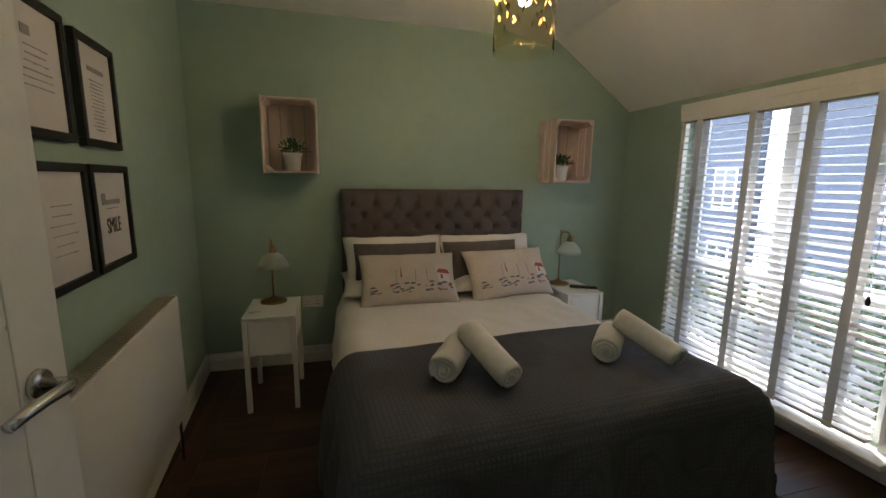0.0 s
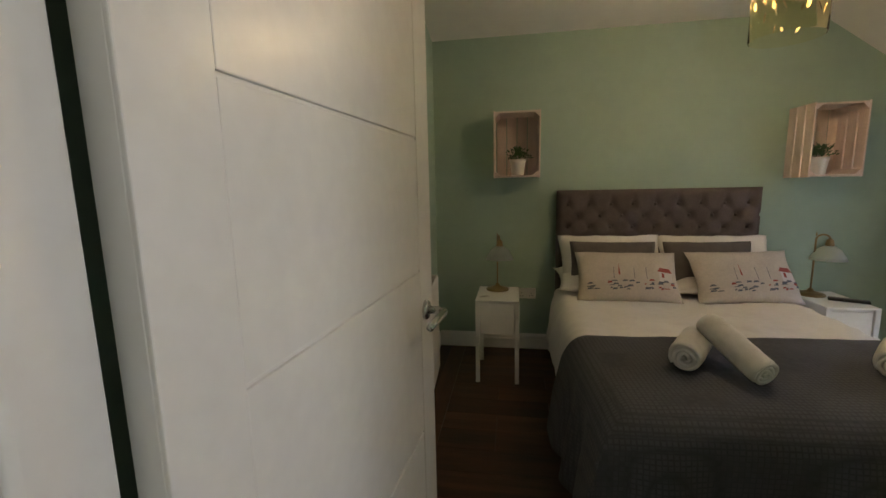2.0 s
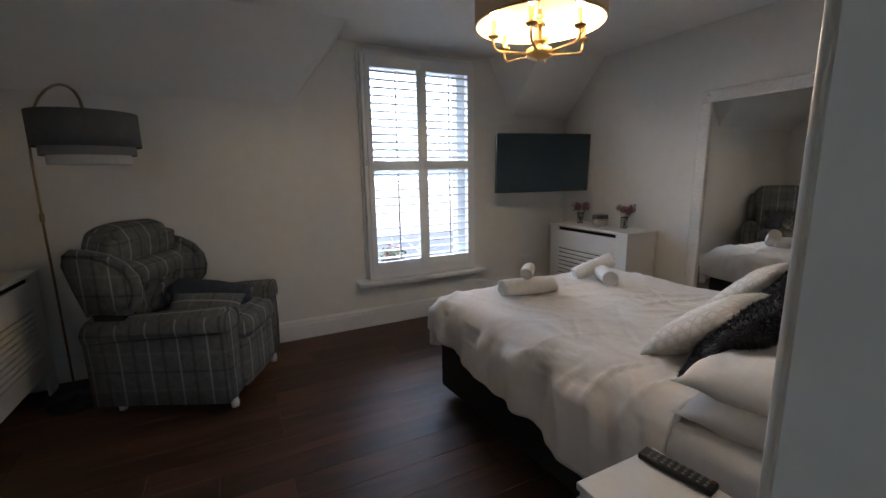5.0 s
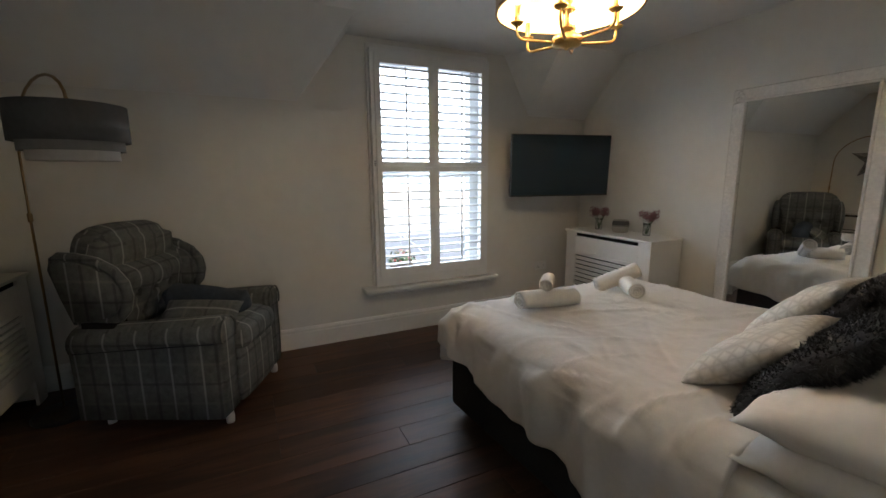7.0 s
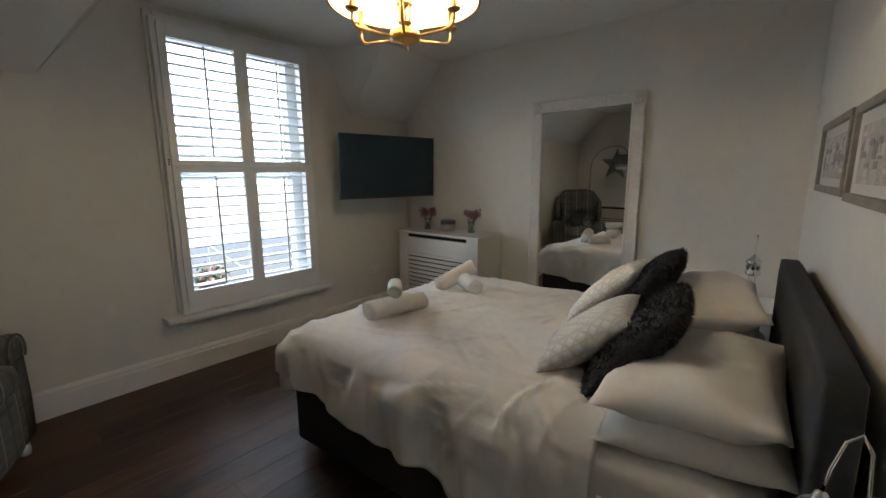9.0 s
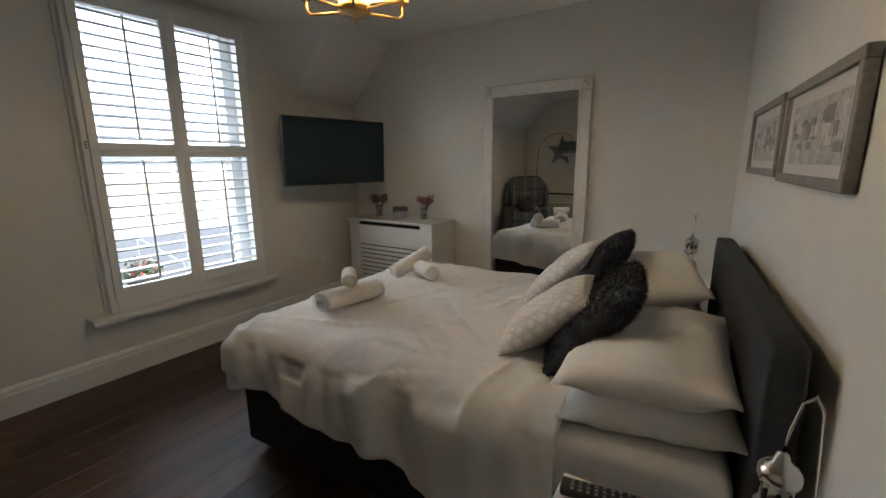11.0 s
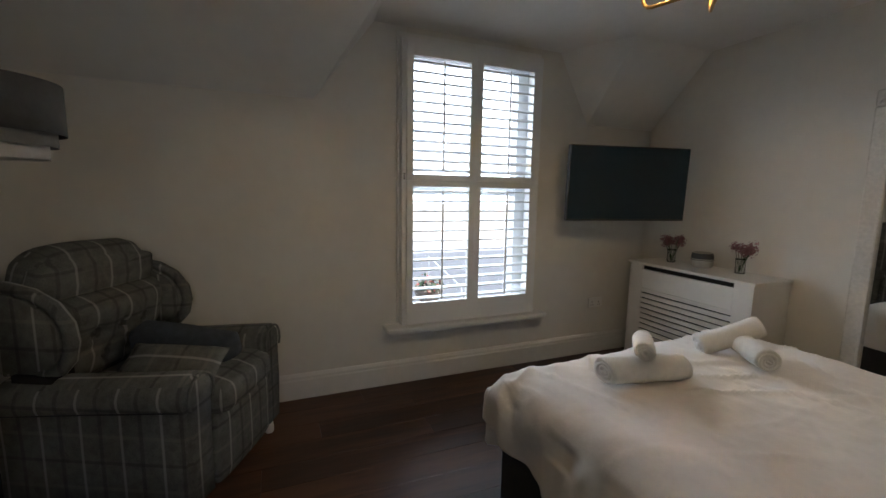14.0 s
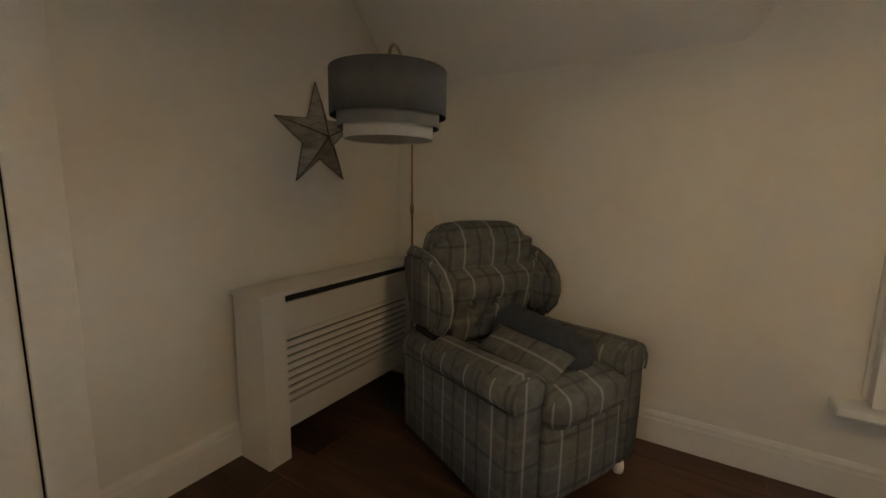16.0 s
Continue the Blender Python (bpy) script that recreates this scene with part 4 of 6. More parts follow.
def printed_cushion(m, seed):
    """An oblong linen cushion with a harbour print: red sail, red-roofed hut, blue-grey boats and a pale shore line."""
    t = thing("printed_cushion", "oblong linen cushion printed with boats and a red hut", "cushion", m, "printed cushions")
    w, d, h = 0.62, 0.36, 0.15
    part("cover", pillow_mesh(w, d, h, seed, 24, 0.006), M["cushlinen"], t, "", True)

    def surf(x, y):
        u, v = x / (w / 2), y / (d / 2)
        z = h / 2 * (max(0, 1 - abs(u) ** 2.6) * max(0, 1 - abs(v) ** 2.6)) ** 0.55
        fold = noise.noise(Vector((x * 7 + seed * 3.1, y * 7, seed * 1.7))) + 0.6 * noise.noise(Vector((x * 17 + seed, y * 15, 2.0)))
        return z + 0.006 * fold + 0.005

    def blob(b, pts):
        b.faces.new([b.verts.new((x, y, surf(x, y))) for x, y in pts])
    red, blue, pale = bmesh.new(), bmesh.new(), bmesh.new()
    rnd = random.Random(7)
    blob(red, [(-0.062, -0.02), (-0.05, -0.025), (-0.056, 0.06)])
    blob(red, [(0.165, 0.005), (0.255, 0.0), (0.24, 0.03), (0.185, 0.032)])
    blob(red, [(0.19, -0.035), (0.205, -0.035), (0.205, -0.005), (0.19, -0.005)])
    blob(red, [(0.235, -0.08), (0.26, -0.085), (0.26, -0.07), (0.24, -0.068)])
    blob(pale, [(0.175, -0.06), (0.25, -0.06), (0.25, 0.0), (0.175, 0.003)])
    for x0, wd in ((-0.24, 0.05), (-0.12, 0.07), (-0.03, 0.08), (0.08, 0.06), (0.17, 0.09)):
        for _ in range(9):
            x, y = x0 + rnd.uniform(0, wd), rnd.uniform(-0.115, -0.055)
            s, q = rnd.uniform(0.006, 0.02), rnd.uniform(0.002, 0.007)
            blob(blue if rnd.random() < 0.8 else red, [(x - s, y - q), (x + s, y - q * 0.5), (x + s * 0.7, y + q), (x - s * 0.6, y + q)])
    for x in (-0.09, 0.03, 0.10):
        blob(blue, [(x, -0.05), (x + 0.003, -0.05), (x + 0.003, 0.03), (x, 0.03)])
    for nm, b, k in (("red_print", red, "red"), ("boat_print", blue, "blueink"), ("pale_print", pale, "paper")):
        part(nm, b, M[k], t)["kind"] = "stuff"
    return t


printed_cushion(pose(1.560, 3.735, 0.722, 52, 0, -2), 41)
printed_cushion(pose(2.245, 3.755, 0.726, 54, 0, 7), 42)
G = "towels on the green room bed"
towel("white towel tightly rolled, lying on the dark throw", pose(1.532, 2.645, 0.618, 0, 0, -31), 0.26, 0.064, 1, G)
towel("white towel rolled and leaning over another roll", pose(1.640, 2.590, 0.664, 20, 0, 18), 0.28, 0.058, 2, G)
towel("white towel tightly rolled, lying on the dark throw", pose(2.214, 2.638, 0.618, 0, 0, -42), 0.24, 0.062, 3, G)
towel("white towel rolled and leaning over another roll", pose(2.318, 2.570, 0.664, 20, 0, 23), 0.27, 0.058, 4, G)


# ---- bedside furniture ----
def side_table(x0, x1, y0, y1, h, label, group):
    t = thing("bedside_table", label, "bedside table", pose((x0 + x1) / 2, (y0 + y1) / 2, 0), group)
    w, d = (x1 - x0) / 2, (y1 - y0) / 2
    part("tabletop", box(-w, -d, h - 0.016, w, d, h, 0.004), M["satin"], t)
    part("body", box(-w + 0.022, -d + 0.016, h - 0.235, w - 0.022, d - 0.01, h - 0.017, 0.003), M["satin"], t)
    part("drawer_front", box(-w + 0.032, -d + 0.008, h - 0.228, w - 0.032, -d + 0.0155, h - 0.026, 0.002), M["satin"], t)
    for sx in (-1, 1):
        for sy in (-1, 1):
            a = sx * (w - 0.014)
            c = sy * (d - 0.014)
            part("leg", prism([(a - 0.013, c - 0.013), (a + 0.013, c - 0.013), (a + 0.013, c + 0.013), (a - 0.013, c + 0.013)], 2, 0, h - 0.017,
                              ), M["satin"], t)
    return t


side_table(0.600, 0.888, 3.625, 4.02, 0.572, "slim white painted bedside table with a drawer", "green room bedside tables")
side_table(2.655, 2.935, 3.66, 4.06, 0.572, "slim white bedside table holding a remote control", "green room bedside tables")


def hook_lamp(m, label):
    t = thing("table_lamp", label, "lamp", m, "brass table lamps")
    part("base", lathe([(0, 0), (0.080, 0), (0.080, 0.006), (0.070, 0.014), (0.040, 0.022), (0.018, 0.030), (0.010, 0.044), (0, 0.046)], 28), M["brass"], t, "round aged brass base", True)
    part("stem", tube([(0, 0, 0.04), (0, 0, 0.34)] + arc((0.035, 0, 0.36), 0.035, 180, 20, 10), 0.0055, 10), M["brass"], t, "hooked brass stem", True)
    part("lampholder", lathe([(0.008, 0.045), (0.018, 0.035), (0.024, 0.005), (0.020, -0.005), (0, -0.006)], 18, m=pose(0.068, 0, 0.325)), M["brass"], t, "", True)
    part("shade", lathe([(0.022, 0.04), (0.035, 0.034), (0.060, 0.014), (0.082, -0.022), (0.095, -0.050), (0.092, -0.050), (0.079, -0.022), (0.058, 0.011), (0.033, 0.030), (0.022, 0.036)], 32, m=pose(0.068, 0, 0.285)), M["frost"], t, "frosted glass bell shade", True)
    part("finial", lathe([(0, 0), (0.006, 0.004), (0.004, 0.014), (0.0, 0.03)], 12, m=pose(0.0, 0, 0.385)), M["brass"], t, "", True)
    return t


hook_lamp(pose(0.735, 3.93, 0.572, 0, 0, -75), "aged brass table lamp with a frosted glass bell shade")
hook_lamp(pose(2.75, 3.96, 0.572, 0, 0, -20), "aged brass table lamp with a frosted glass bell shade")


def remote(m, label, w=0.045, d=0.19):
    t = thing("remote_control", label, "remote control", m)
    part("case", box(-w / 2, -d / 2, 0, w / 2, d / 2, 0.018, 0.006, 3), M["black"], t, "", True)
    k = bpy.data.meshes.new("button")
    b = box(-0.0042, -0.0036, 0, 0.0042, 0.0036, 0.0022, 0.001, 1)
    b.to_mesh(k)
    b.free()
    k.materials.append(M["lampmid"])
    for r in range(9):
        for c in range(3):
            o = new("button", k)
            o.parent = t
            o.matrix_basis = pose((c - 1) * 0.0125, d * 0.40 - r * 0.0165, 0.0178)
    part("power_button", box(-w * 0.38, d * 0.43, 0.0175, -w * 0.38 + 0.008, d * 0.43 + 0.006, 0.020), M["red"], t, "small red power button")
    return t


remote(pose(2.86, 3.80, 0.572, 0, 0, 62), "black remote control lying on the white bedside table")
cardt = link("card", box(-0.035, -0.022, 0, 0.035, 0.022, 0.002, 0.0008, 1), M["paper"], None, "", False, pose(0.655, 3.72, 0.5725, 0, 0, 12))
tagged(cardt, "small printed white card on the bedside table", "card")
for k in range(3):
    part("text_line", box(-0.026, 0.008 - 0.008 * k, 0.002, 0.024 - 0.01 * k, 0.011 - 0.008 * k, 0.0024), M["greyink"], cardt)


# ---- crates with plants ----
def crate(x0, z0, label, w=0.31):
    h, d = 0.452, 0.264
    t = thing("wall_crate", label, "crate shelf", pose(x0 + w / 2, 4.265, z0), "crate shelves")
    for zz in (0, h - 0.012):
        for k in range(3):
            y = -d + 0.004 + k * 0.087
            part("end_slat", box(-w / 2, y, zz, w / 2, y + 0.080, zz + 0.012, 0.002), M["crate"], t)
    for sx in (-1, 1):
        for k in range(3):
            y = -d + 0.002 + k * 0.088
            x = sx * (w / 2 + 0.005)
            part("side_slat", box(x - 0.005, y, -0.004, x + 0.005, y + 0.076, h + 0.004, 0.002), M["crate"], t)
    for k in range(4):
        x = -w / 2 + 0.006 + k * 0.076
        part("back_slat", box(x, -0.010, 0.0, x + 0.070, -0.001, h, 0.002), M["crate"], t)
    for sx in (-1, 1):
        for zz, s in ((0.012, 1), (h - 0.012, -1)):
            pts = [(sx * w / 2, zz), (sx * (w / 2 - 0.032), zz), (sx * w / 2, zz + s * 0.032)]
            part("corner_block", prism(pts, 1, -d + 0.006, -0.011), M["crate"], t)
    return t


crate(0.715, 1.372, "limewashed pine crate fixed upright as a wall shelf", 0.305)
crate(2.700, 1.330, "limewashed pine crate fixed upright as a wall shelf", 0.285)


def plant(m, label, seed):
    t = thing("potted_plant", label, "plant", m, "potted plants in the crates")
    part("pot", lathe([(0, 0), (0.040, 0), (0.043, 0.004), (0.054, 0.092), (0.058, 0.096), (0.058, 0.112), (0.052, 0.112), (0.050, 0.095), (0, 0.095)], 24), M["pot"], t, "white ceramic pot", True)
    part("soil", lathe([(0, 0.097), (0.049, 0.096)], 16), M["soil"], t)
    rnd = random.Random(seed)
    b = bmesh.new()
    for _ in range(150):
        a, el = rnd.uniform(0, 2 * math.pi), rnd.uniform(0.1, 1.5)
        R = rnd.uniform(0.03, 0.085)
        c = Vector((R * math.cos(a) * math.cos(el) * 1.15, R * math.sin(a) * math.cos(el) * 1.0, 0.108 + R * math.sin(el) * 1.0))
        d = (c - Vector((0, 0, 0.085))).normalized()
        d = (d + Vector((rnd.uniform(-0.5, 0.5), rnd.uniform(-0.5, 0.5), rnd.uniform(-0.3, 0.4)))).normalized()
        s = d.cross(Vector((rnd.uniform(-0.3, 0.3), rnd.uniform(-0.3, 0.3), 1))).normalized()
        n_ = s.cross(d)
        L, W_ = rnd.uniform(0.018, 0.032), rnd.uniform(0.006, 0.010)
        v = [b.verts.new(q) for q in (c, c + d * L * 0.5 + s * W_ + n_ * 0.003, c + d * L - n_ * 0.004, c + d * L * 0.5 - s * W_ + n_ * 0.003)]
        b.faces.new((v[0], v[1], v[2]))
        b.faces.new((v[0], v[2], v[3]))
    part("foliage", b, M["leaf"], t, "dense small green leaves")
    st = bmesh.new()
    for k in range(9):
        a = k * 0.7
        rod((0, 0, 0.094), (0.045 * math.cos(a), 0.045 * math.sin(a), 0.15), 0.0015, 5, st)
    part("stems", st, M["leaf"], t)
    return t


plant(pose(0.875, 4.09, 1.384), "small bushy green houseplant in a white pot", 1)
plant(pose(2.79, 4.09, 1.342), "small bushy green houseplant in a white pot", 2)


# ---- framed prints in the green bedroom ----
def print_frame(yc, zc, w, h, label, lines, word=""):
    m = pose(party(yc) + 0.092, yc, zc, 0, 0, 90 + math.degrees(math.atan(SKEW)))
    t = thing("framed_print", label, "picture", m, "framed prints in the green room")
    f = 0.026
    for a in ((-w / 2, -h / 2, w / 2, -h / 2 + f), (-w / 2, h / 2 - f, w / 2, h / 2), (-w / 2, -h / 2 + f, -w / 2 + f, h / 2 - f), (w / 2 - f, -h / 2 + f, w / 2, h / 2 - f)):
        part("frame_bar", box(a[0], -0.022, a[1], a[2], 0.0, a[3], 0.003), M["blackframe"], t)
    part("print", box(-w / 2 + f, -0.012, -h / 2 + f, w / 2 - f, -0.004, h / 2 - f), M["paper"], t, "white paper print")
    for x0, x1, z0, z1, k in lines:
        part("text_line", box(x0, -0.0135, z0, x1, -0.0122, z1), M[k], t)
    if word:
        cu = bpy.data.curves.new("word", "FONT")
        cu.body, cu.size, cu.align_x, cu.extrude = word, 0.055, "CENTER", 0.0006
        tmp = bpy.data.objects.new("word", cu)
        scene.collection.objects.link(tmp)
        dg = bpy.context.evaluated_depsgraph_get()
        me = bpy.data.meshes.new_from_object(tmp.evaluated_get(dg))
        bpy.data.objects.remove(tmp)
        me.materials.clear()
        me.materials.append(M["ink"])
        o = new("lettering", me)
        o.parent = t
        o.matrix_basis = pose(0, -0.0128, -0.055, 90, 0, 0) @ Matrix.Diagonal((0.88, 1.35, 1, 1))
    return t


def script(z0, z1, n, half, seed, k="greyink"):
    rnd = random.Random(seed)
    out = []
    for i in range(n):
        z = z1 - (z1 - z0) * i / max(1, n - 1)
        a = rnd.uniform(0.55, 1.0) * half
        x = -a
        while x < a - 0.012:
            wd = rnd.uniform(0.012, 0.035)
            out.append((x, min(a, x + wd), z + rnd.uniform(-0.001, 0.001), z + 0.0028, k))
            x += wd + 0.006
    return out


print_frame(2.615, 1.620, 0.29, 0.36, "black framed white print with handwritten lines", script(-0.05, 0.05, 6, 0.09, 1) + [(-0.06, -0.02, 0.075, 0.10, "greyink")])
print_frame(2.965, 1.615, 0.295, 0.355, "black framed white print with a heading and a block of text", script(-0.12, 0.04, 14, 0.055, 2) + [(-0.06, 0.06, 0.07, 0.085, "greyink")])
print_frame(2.640, 1.197, 0.31, 0.365, "black framed white print with several lines of writing", script(-0.08, 0.06, 6, 0.09, 3))
print_frame(2.975, 1.197, 0.32, 0.365, "black framed print with the word SMILE", script(-0.004, 0.03, 2, 0.07, 4) + [(-0.08, -0.05, 0.045, 0.085, "greyink"), (-0.045, 0.07, 0.045, 0.062, "greyink")], "SMILE")

# ---- panel radiator ----
wallrz = math.degrees(math.atan(SKEW))
rd = thing("radiator", "cream panel radiator fixed low on the green wall", "radiator", pose(party(2.60) + 0.092, 2.60, 0, 0, 0, 90 + wallrz))
part("front_panel", box(-0.66, -0.118, 0.27, 0.66, -0.106, 0.815, 0.005), M["radiator"], rd, "", True)
part("back_panel", box(-0.65, -0.050, 0.28, 0.65, -0.040, 0.805, 0.004), M["radiator"], rd)
for x in (-0.662, 0.650):
    part("side_panel", box(x, -0.112, 0.275, x + 0.012, -0.040, 0.818, 0.003), M["radiator"], rd)
gr = bmesh.new()
for k in range(84):
    x = -0.645 + k * 0.0155
    box(x, -0.106, 0.812, x + 0.007, -0.042, 0.818, bm=gr)
part("top_grille", gr, M["grille"], rd, "slotted cream top grille")
for x in (-0.5, 0.5):
    part("bracket", box(x - 0.02, -0.042, 0.35, x + 0.02, 0.002, 0.75), M["radiator"], rd)
for x in (-0.67, 0.67):
    part("valve_pipe", tube([(x, -0.075, 0.0), (x, -0.075, 0.33), (x * 0.975, -0.075, 0.345)], 0.0075, 8), M["chrome"], rd, "", True)

# ---- pendant lamp ----
pn = thing("pendant_lamp", "hanging amber patterned glass cylinder lamp, lit", "lamp", pose(1.86, 2.84, 0))
part("ceiling_rose", lathe([(0, CEIL), (0.05, CEIL), (0.045, CEIL - 0.02), (0, CEIL - 0.025)], 20), M["satin"], pn, "", True)
part("cord", rod((0, 0, CEIL - 0.02), (0, 0, 2.17), 0.003, 8), M["satin"], pn)
part("lampholder", lathe([(0, 2.18), (0.02, 2.175), (0.022, 2.11), (0.018, 2.10), (0, 2.10)], 16), M["brass"], pn, "", True)
part("bulb", lathe([(0, 2.10), (0.012, 2.095), (0.022, 2.07), (0.028, 2.045), (0.020, 2.02), (0, 2.012)], 16), M["bulb1"], pn, "lit warm bulb", True)
gs = part("glass_shade", lathe([(0.118, 1.845), (0.120, 1.85), (0.120, 2.165), (0.117, 2.165), (0.117, 1.848), (0.118, 1.845)], 40), M["amber"], pn, "clear amber glass cylinder", True)
lf = bmesh.new()
rnd = random.Random(5)
for _ in range(90):
    a, z = rnd.uniform(0, 2 * math.pi), 1.90 + 0.25 * rnd.random() ** 0.8
    wd, hh, tl = rnd.uniform(0.05, 0.16), rnd.uniform(0.006, 0.016), rnd.uniform(-0.02, 0.02)
    pts = []
    for k in range(7):
        q = 2 * math.pi * k / 7
        da, dz = wd * 0.5 * math.cos(q), hh * math.sin(q) + tl * math.cos(q)
        pts.append(lf.verts.new((0.1212 * math.cos(a + da), 0.1212 * math.sin(a + da), max(1.87, min(2.16, z + dz)))))
    lf.faces.new(pts)
gs.visible_shadow = False
part("leaf_pattern", lf, M["amberleaf"], gs, "golden leaf pattern on the glass")["kind"] = "stuff"
part("shade_ring", lathe([(0.022, 2.166), (0.122, 2.166), (0.122, 2.172), (0.022, 2.172)], 30), M["brass"], pn)


def socket(m, label):
    t = thing("wall_socket", label, "socket", m)
    part("plate", box(-0.073, -0.010, -0.043, 0.073, 0.0, 0.043, 0.004), M["satin"], t)
    for x in (-0.036, 0.036):
        part("rocker", box(x - 0.006, -0.013, 0.016, x + 0.006, -0.0102, 0.030, 0.001), M["satin"], t)
        for dx, dz in ((0, 0.004), (-0.011, -0.018), (0.011, -0.018)):
            part("pin_hole", box(x + dx - 0.003, -0.0108, dz - 0.004, x + dx + 0.003, -0.0101, dz + 0.003), M["dark"], t)
    return t


socket(pose(0.95, 4.269, 0.46), "white double wall socket low on the green wall")
socket(pose(-3.039, 3.535, 0.44, 0, 0, 90), "white double wall socket below the television")

# ---- bed of the second bedroom ----
B2 = pose(0.126, 2.70, 0, 0, 0, -86.1)
bed2 = thing("divan_bed", "king-size divan bed with a dark grey upholstered headboard", "bed", B2)
part("headboard", rbox(1.50, 0.085, 0.95, 0.02, puff=0.006, cuts=10), M["greyfab"], bed2, "dark grey fabric headboard", True, pose(0, 0.046, 0))
part("divan_base", box(-0.72, -1.88, 0.05, 0.72, -0.004, 0.36, 0.015), M["divan"], bed2, "charcoal fabric divan base")
for x in (-0.62, 0.62):
    for y in (-1.78, -0.12):
        part("castor", lathe([(0.02, 0), (0.024, 0.03), (0.015, 0.052), (0, 0.052)], 12, m=pose(x, y, 0)), M["black"], bed2, "", True)
part("mattress", box(-0.745, -1.92, 0.36, 0.745, -0.006, 0.58, 0.05, 4), M["duvet"], bed2, "white mattress in a fitted sheet", True)
dv2 = link("duvet", drape(1.56, 1.52, 0.640, 0.325, 0.34, r=0.16, n=130, wave=0.026, seed=5, puff=0.011, freq=7.0, hem=0.04, crease=0.004, round_corner=0.22, slant=0.55, fold=0.044), M["duvet"], None, "", True, B2 @ pose(0, -0.43, 0))
tagged(thicken(dv2, 0.035), "white cotton duvet with soft folds hanging over the bed sides", "duvet")
GP = "pillows on the king-size bed"
for i, (x, y, z, rx, rz) in enumerate(((0.37, -0.225, 0.635, 3, 2), (0.36, -0.225, 0.730, 7, -3), (-0.37, -0.27, 0.655, 3, -2), (-0.36, -0.28, 0.780, 8, 4))):
    cushion("bed_pillow", 0.71, 0.48, 0.215, M["pillow"], "plump white cotton bed pillow in a stack of two", B2 @ pose(x, y, z, rx, 0, rz), 51 + i, "pillow", 0.028, GP)
fur_cushion(0.45, 0.13, "square charcoal faux fur cushion leaning on the pillows", B2 @ pose(0.33, -0.415, 0.792, 52, 0, 5), 61)
fur_cushion(0.45, 0.13, "square charcoal faux fur cushion leaning on the pillows", B2 @ pose(-0.23, -0.50, 0.822, 55, 0, -3), 62)
cushion("knitted_cushion", 0.42, 0.42, 0.14, M["cream"], "square cream cable-knit cushion leaning on a fur cushion", B2 @ pose(0.27, -0.595, 0.755, 38, 0, 8), 71, group="knitted cushions")
cushion("knitted_cushion", 0.44, 0.44, 0.15, M["cream"], "square cream cable-knit cushion leaning on a fur cushion", B2 @ pose(-0.25, -0.635, 0.800, 44, 0, -4), 72, group="knitted cushions")
G2 = "towels on the king-size bed"
towel("white bath towel rolled and lying on the white duvet", pose(-1.425, 2.30, 0.635, 0, 0, -12) @ Matrix.Diagonal((1.3, 1, 0.92, 1)), 0.33, 0.060, 5, G2)
towel("small white towel roll resting on a larger one", pose(-1.43, 2.30, 0.738, 0, 0, 46), 0.16, 0.042, 6, G2)
towel("white bath towel rolled and lying on the white duvet", pose(-1.38, 2.88, 0.640, 0, 0, 58), 0.22, 0.056, 7, G2)
towel("white towel roll leaning over another roll", pose(-1.49, 2.92, 0.668, 24, 0, -30), 0.27, 0.056, 8, G2)

# ---- bedside tables of the second bedroom ----


def chest_table(x0, x1, y0, y1, h, label):
    t = thing("bedside_cabinet", label, "bedside table", pose((x0 + x1) / 2, (y0 + y1) / 2, 0), "white bedside cabinets")
    w, d = (x1 - x0) / 2, (y1 - y0) / 2
    part("cabinet_top", box(-w, -d, h - 0.02, w, d, h, 0.003), M["satin"], t)
    part("body", box(-w + 0.008, -d + 0.004, 0.0, w - 0.002, d - 0.004, h - 0.021, 0.003), M["satin"], t)
    for k in range(2):
        z = 0.06 + k * 0.26
        dr = part("drawer_front", box(-w - 0.006, -d + 0.008, z, -w + 0.007, d - 0.008, z + 0.25, 0.003), M["satin"], t)
        part("knob", lathe([(0, 0), (0.006, 0), (0.006, 0.012), (0.013, 0.020), (0.010, 0.028), (0, 0.030)], 14, m=pose(-w - 0.006, 0, z + 0.125, 0, -90, 0)), M["chrome"], dr, "", True)
    return t


chest_table(-0.178, 0.222, 1.468, 1.745, 0.62, "white bedside cabinet holding a remote control and a lamp")
chest_table(-0.17, 0.10, 3.60, 3.95, 0.62, "white bedside cabinet on the far side of the bed")
remote(pose(-0.085, 1.705, 0.62, 0, 0, -80), "long black remote control on the white bedside cabinet", 0.046, 0.175)


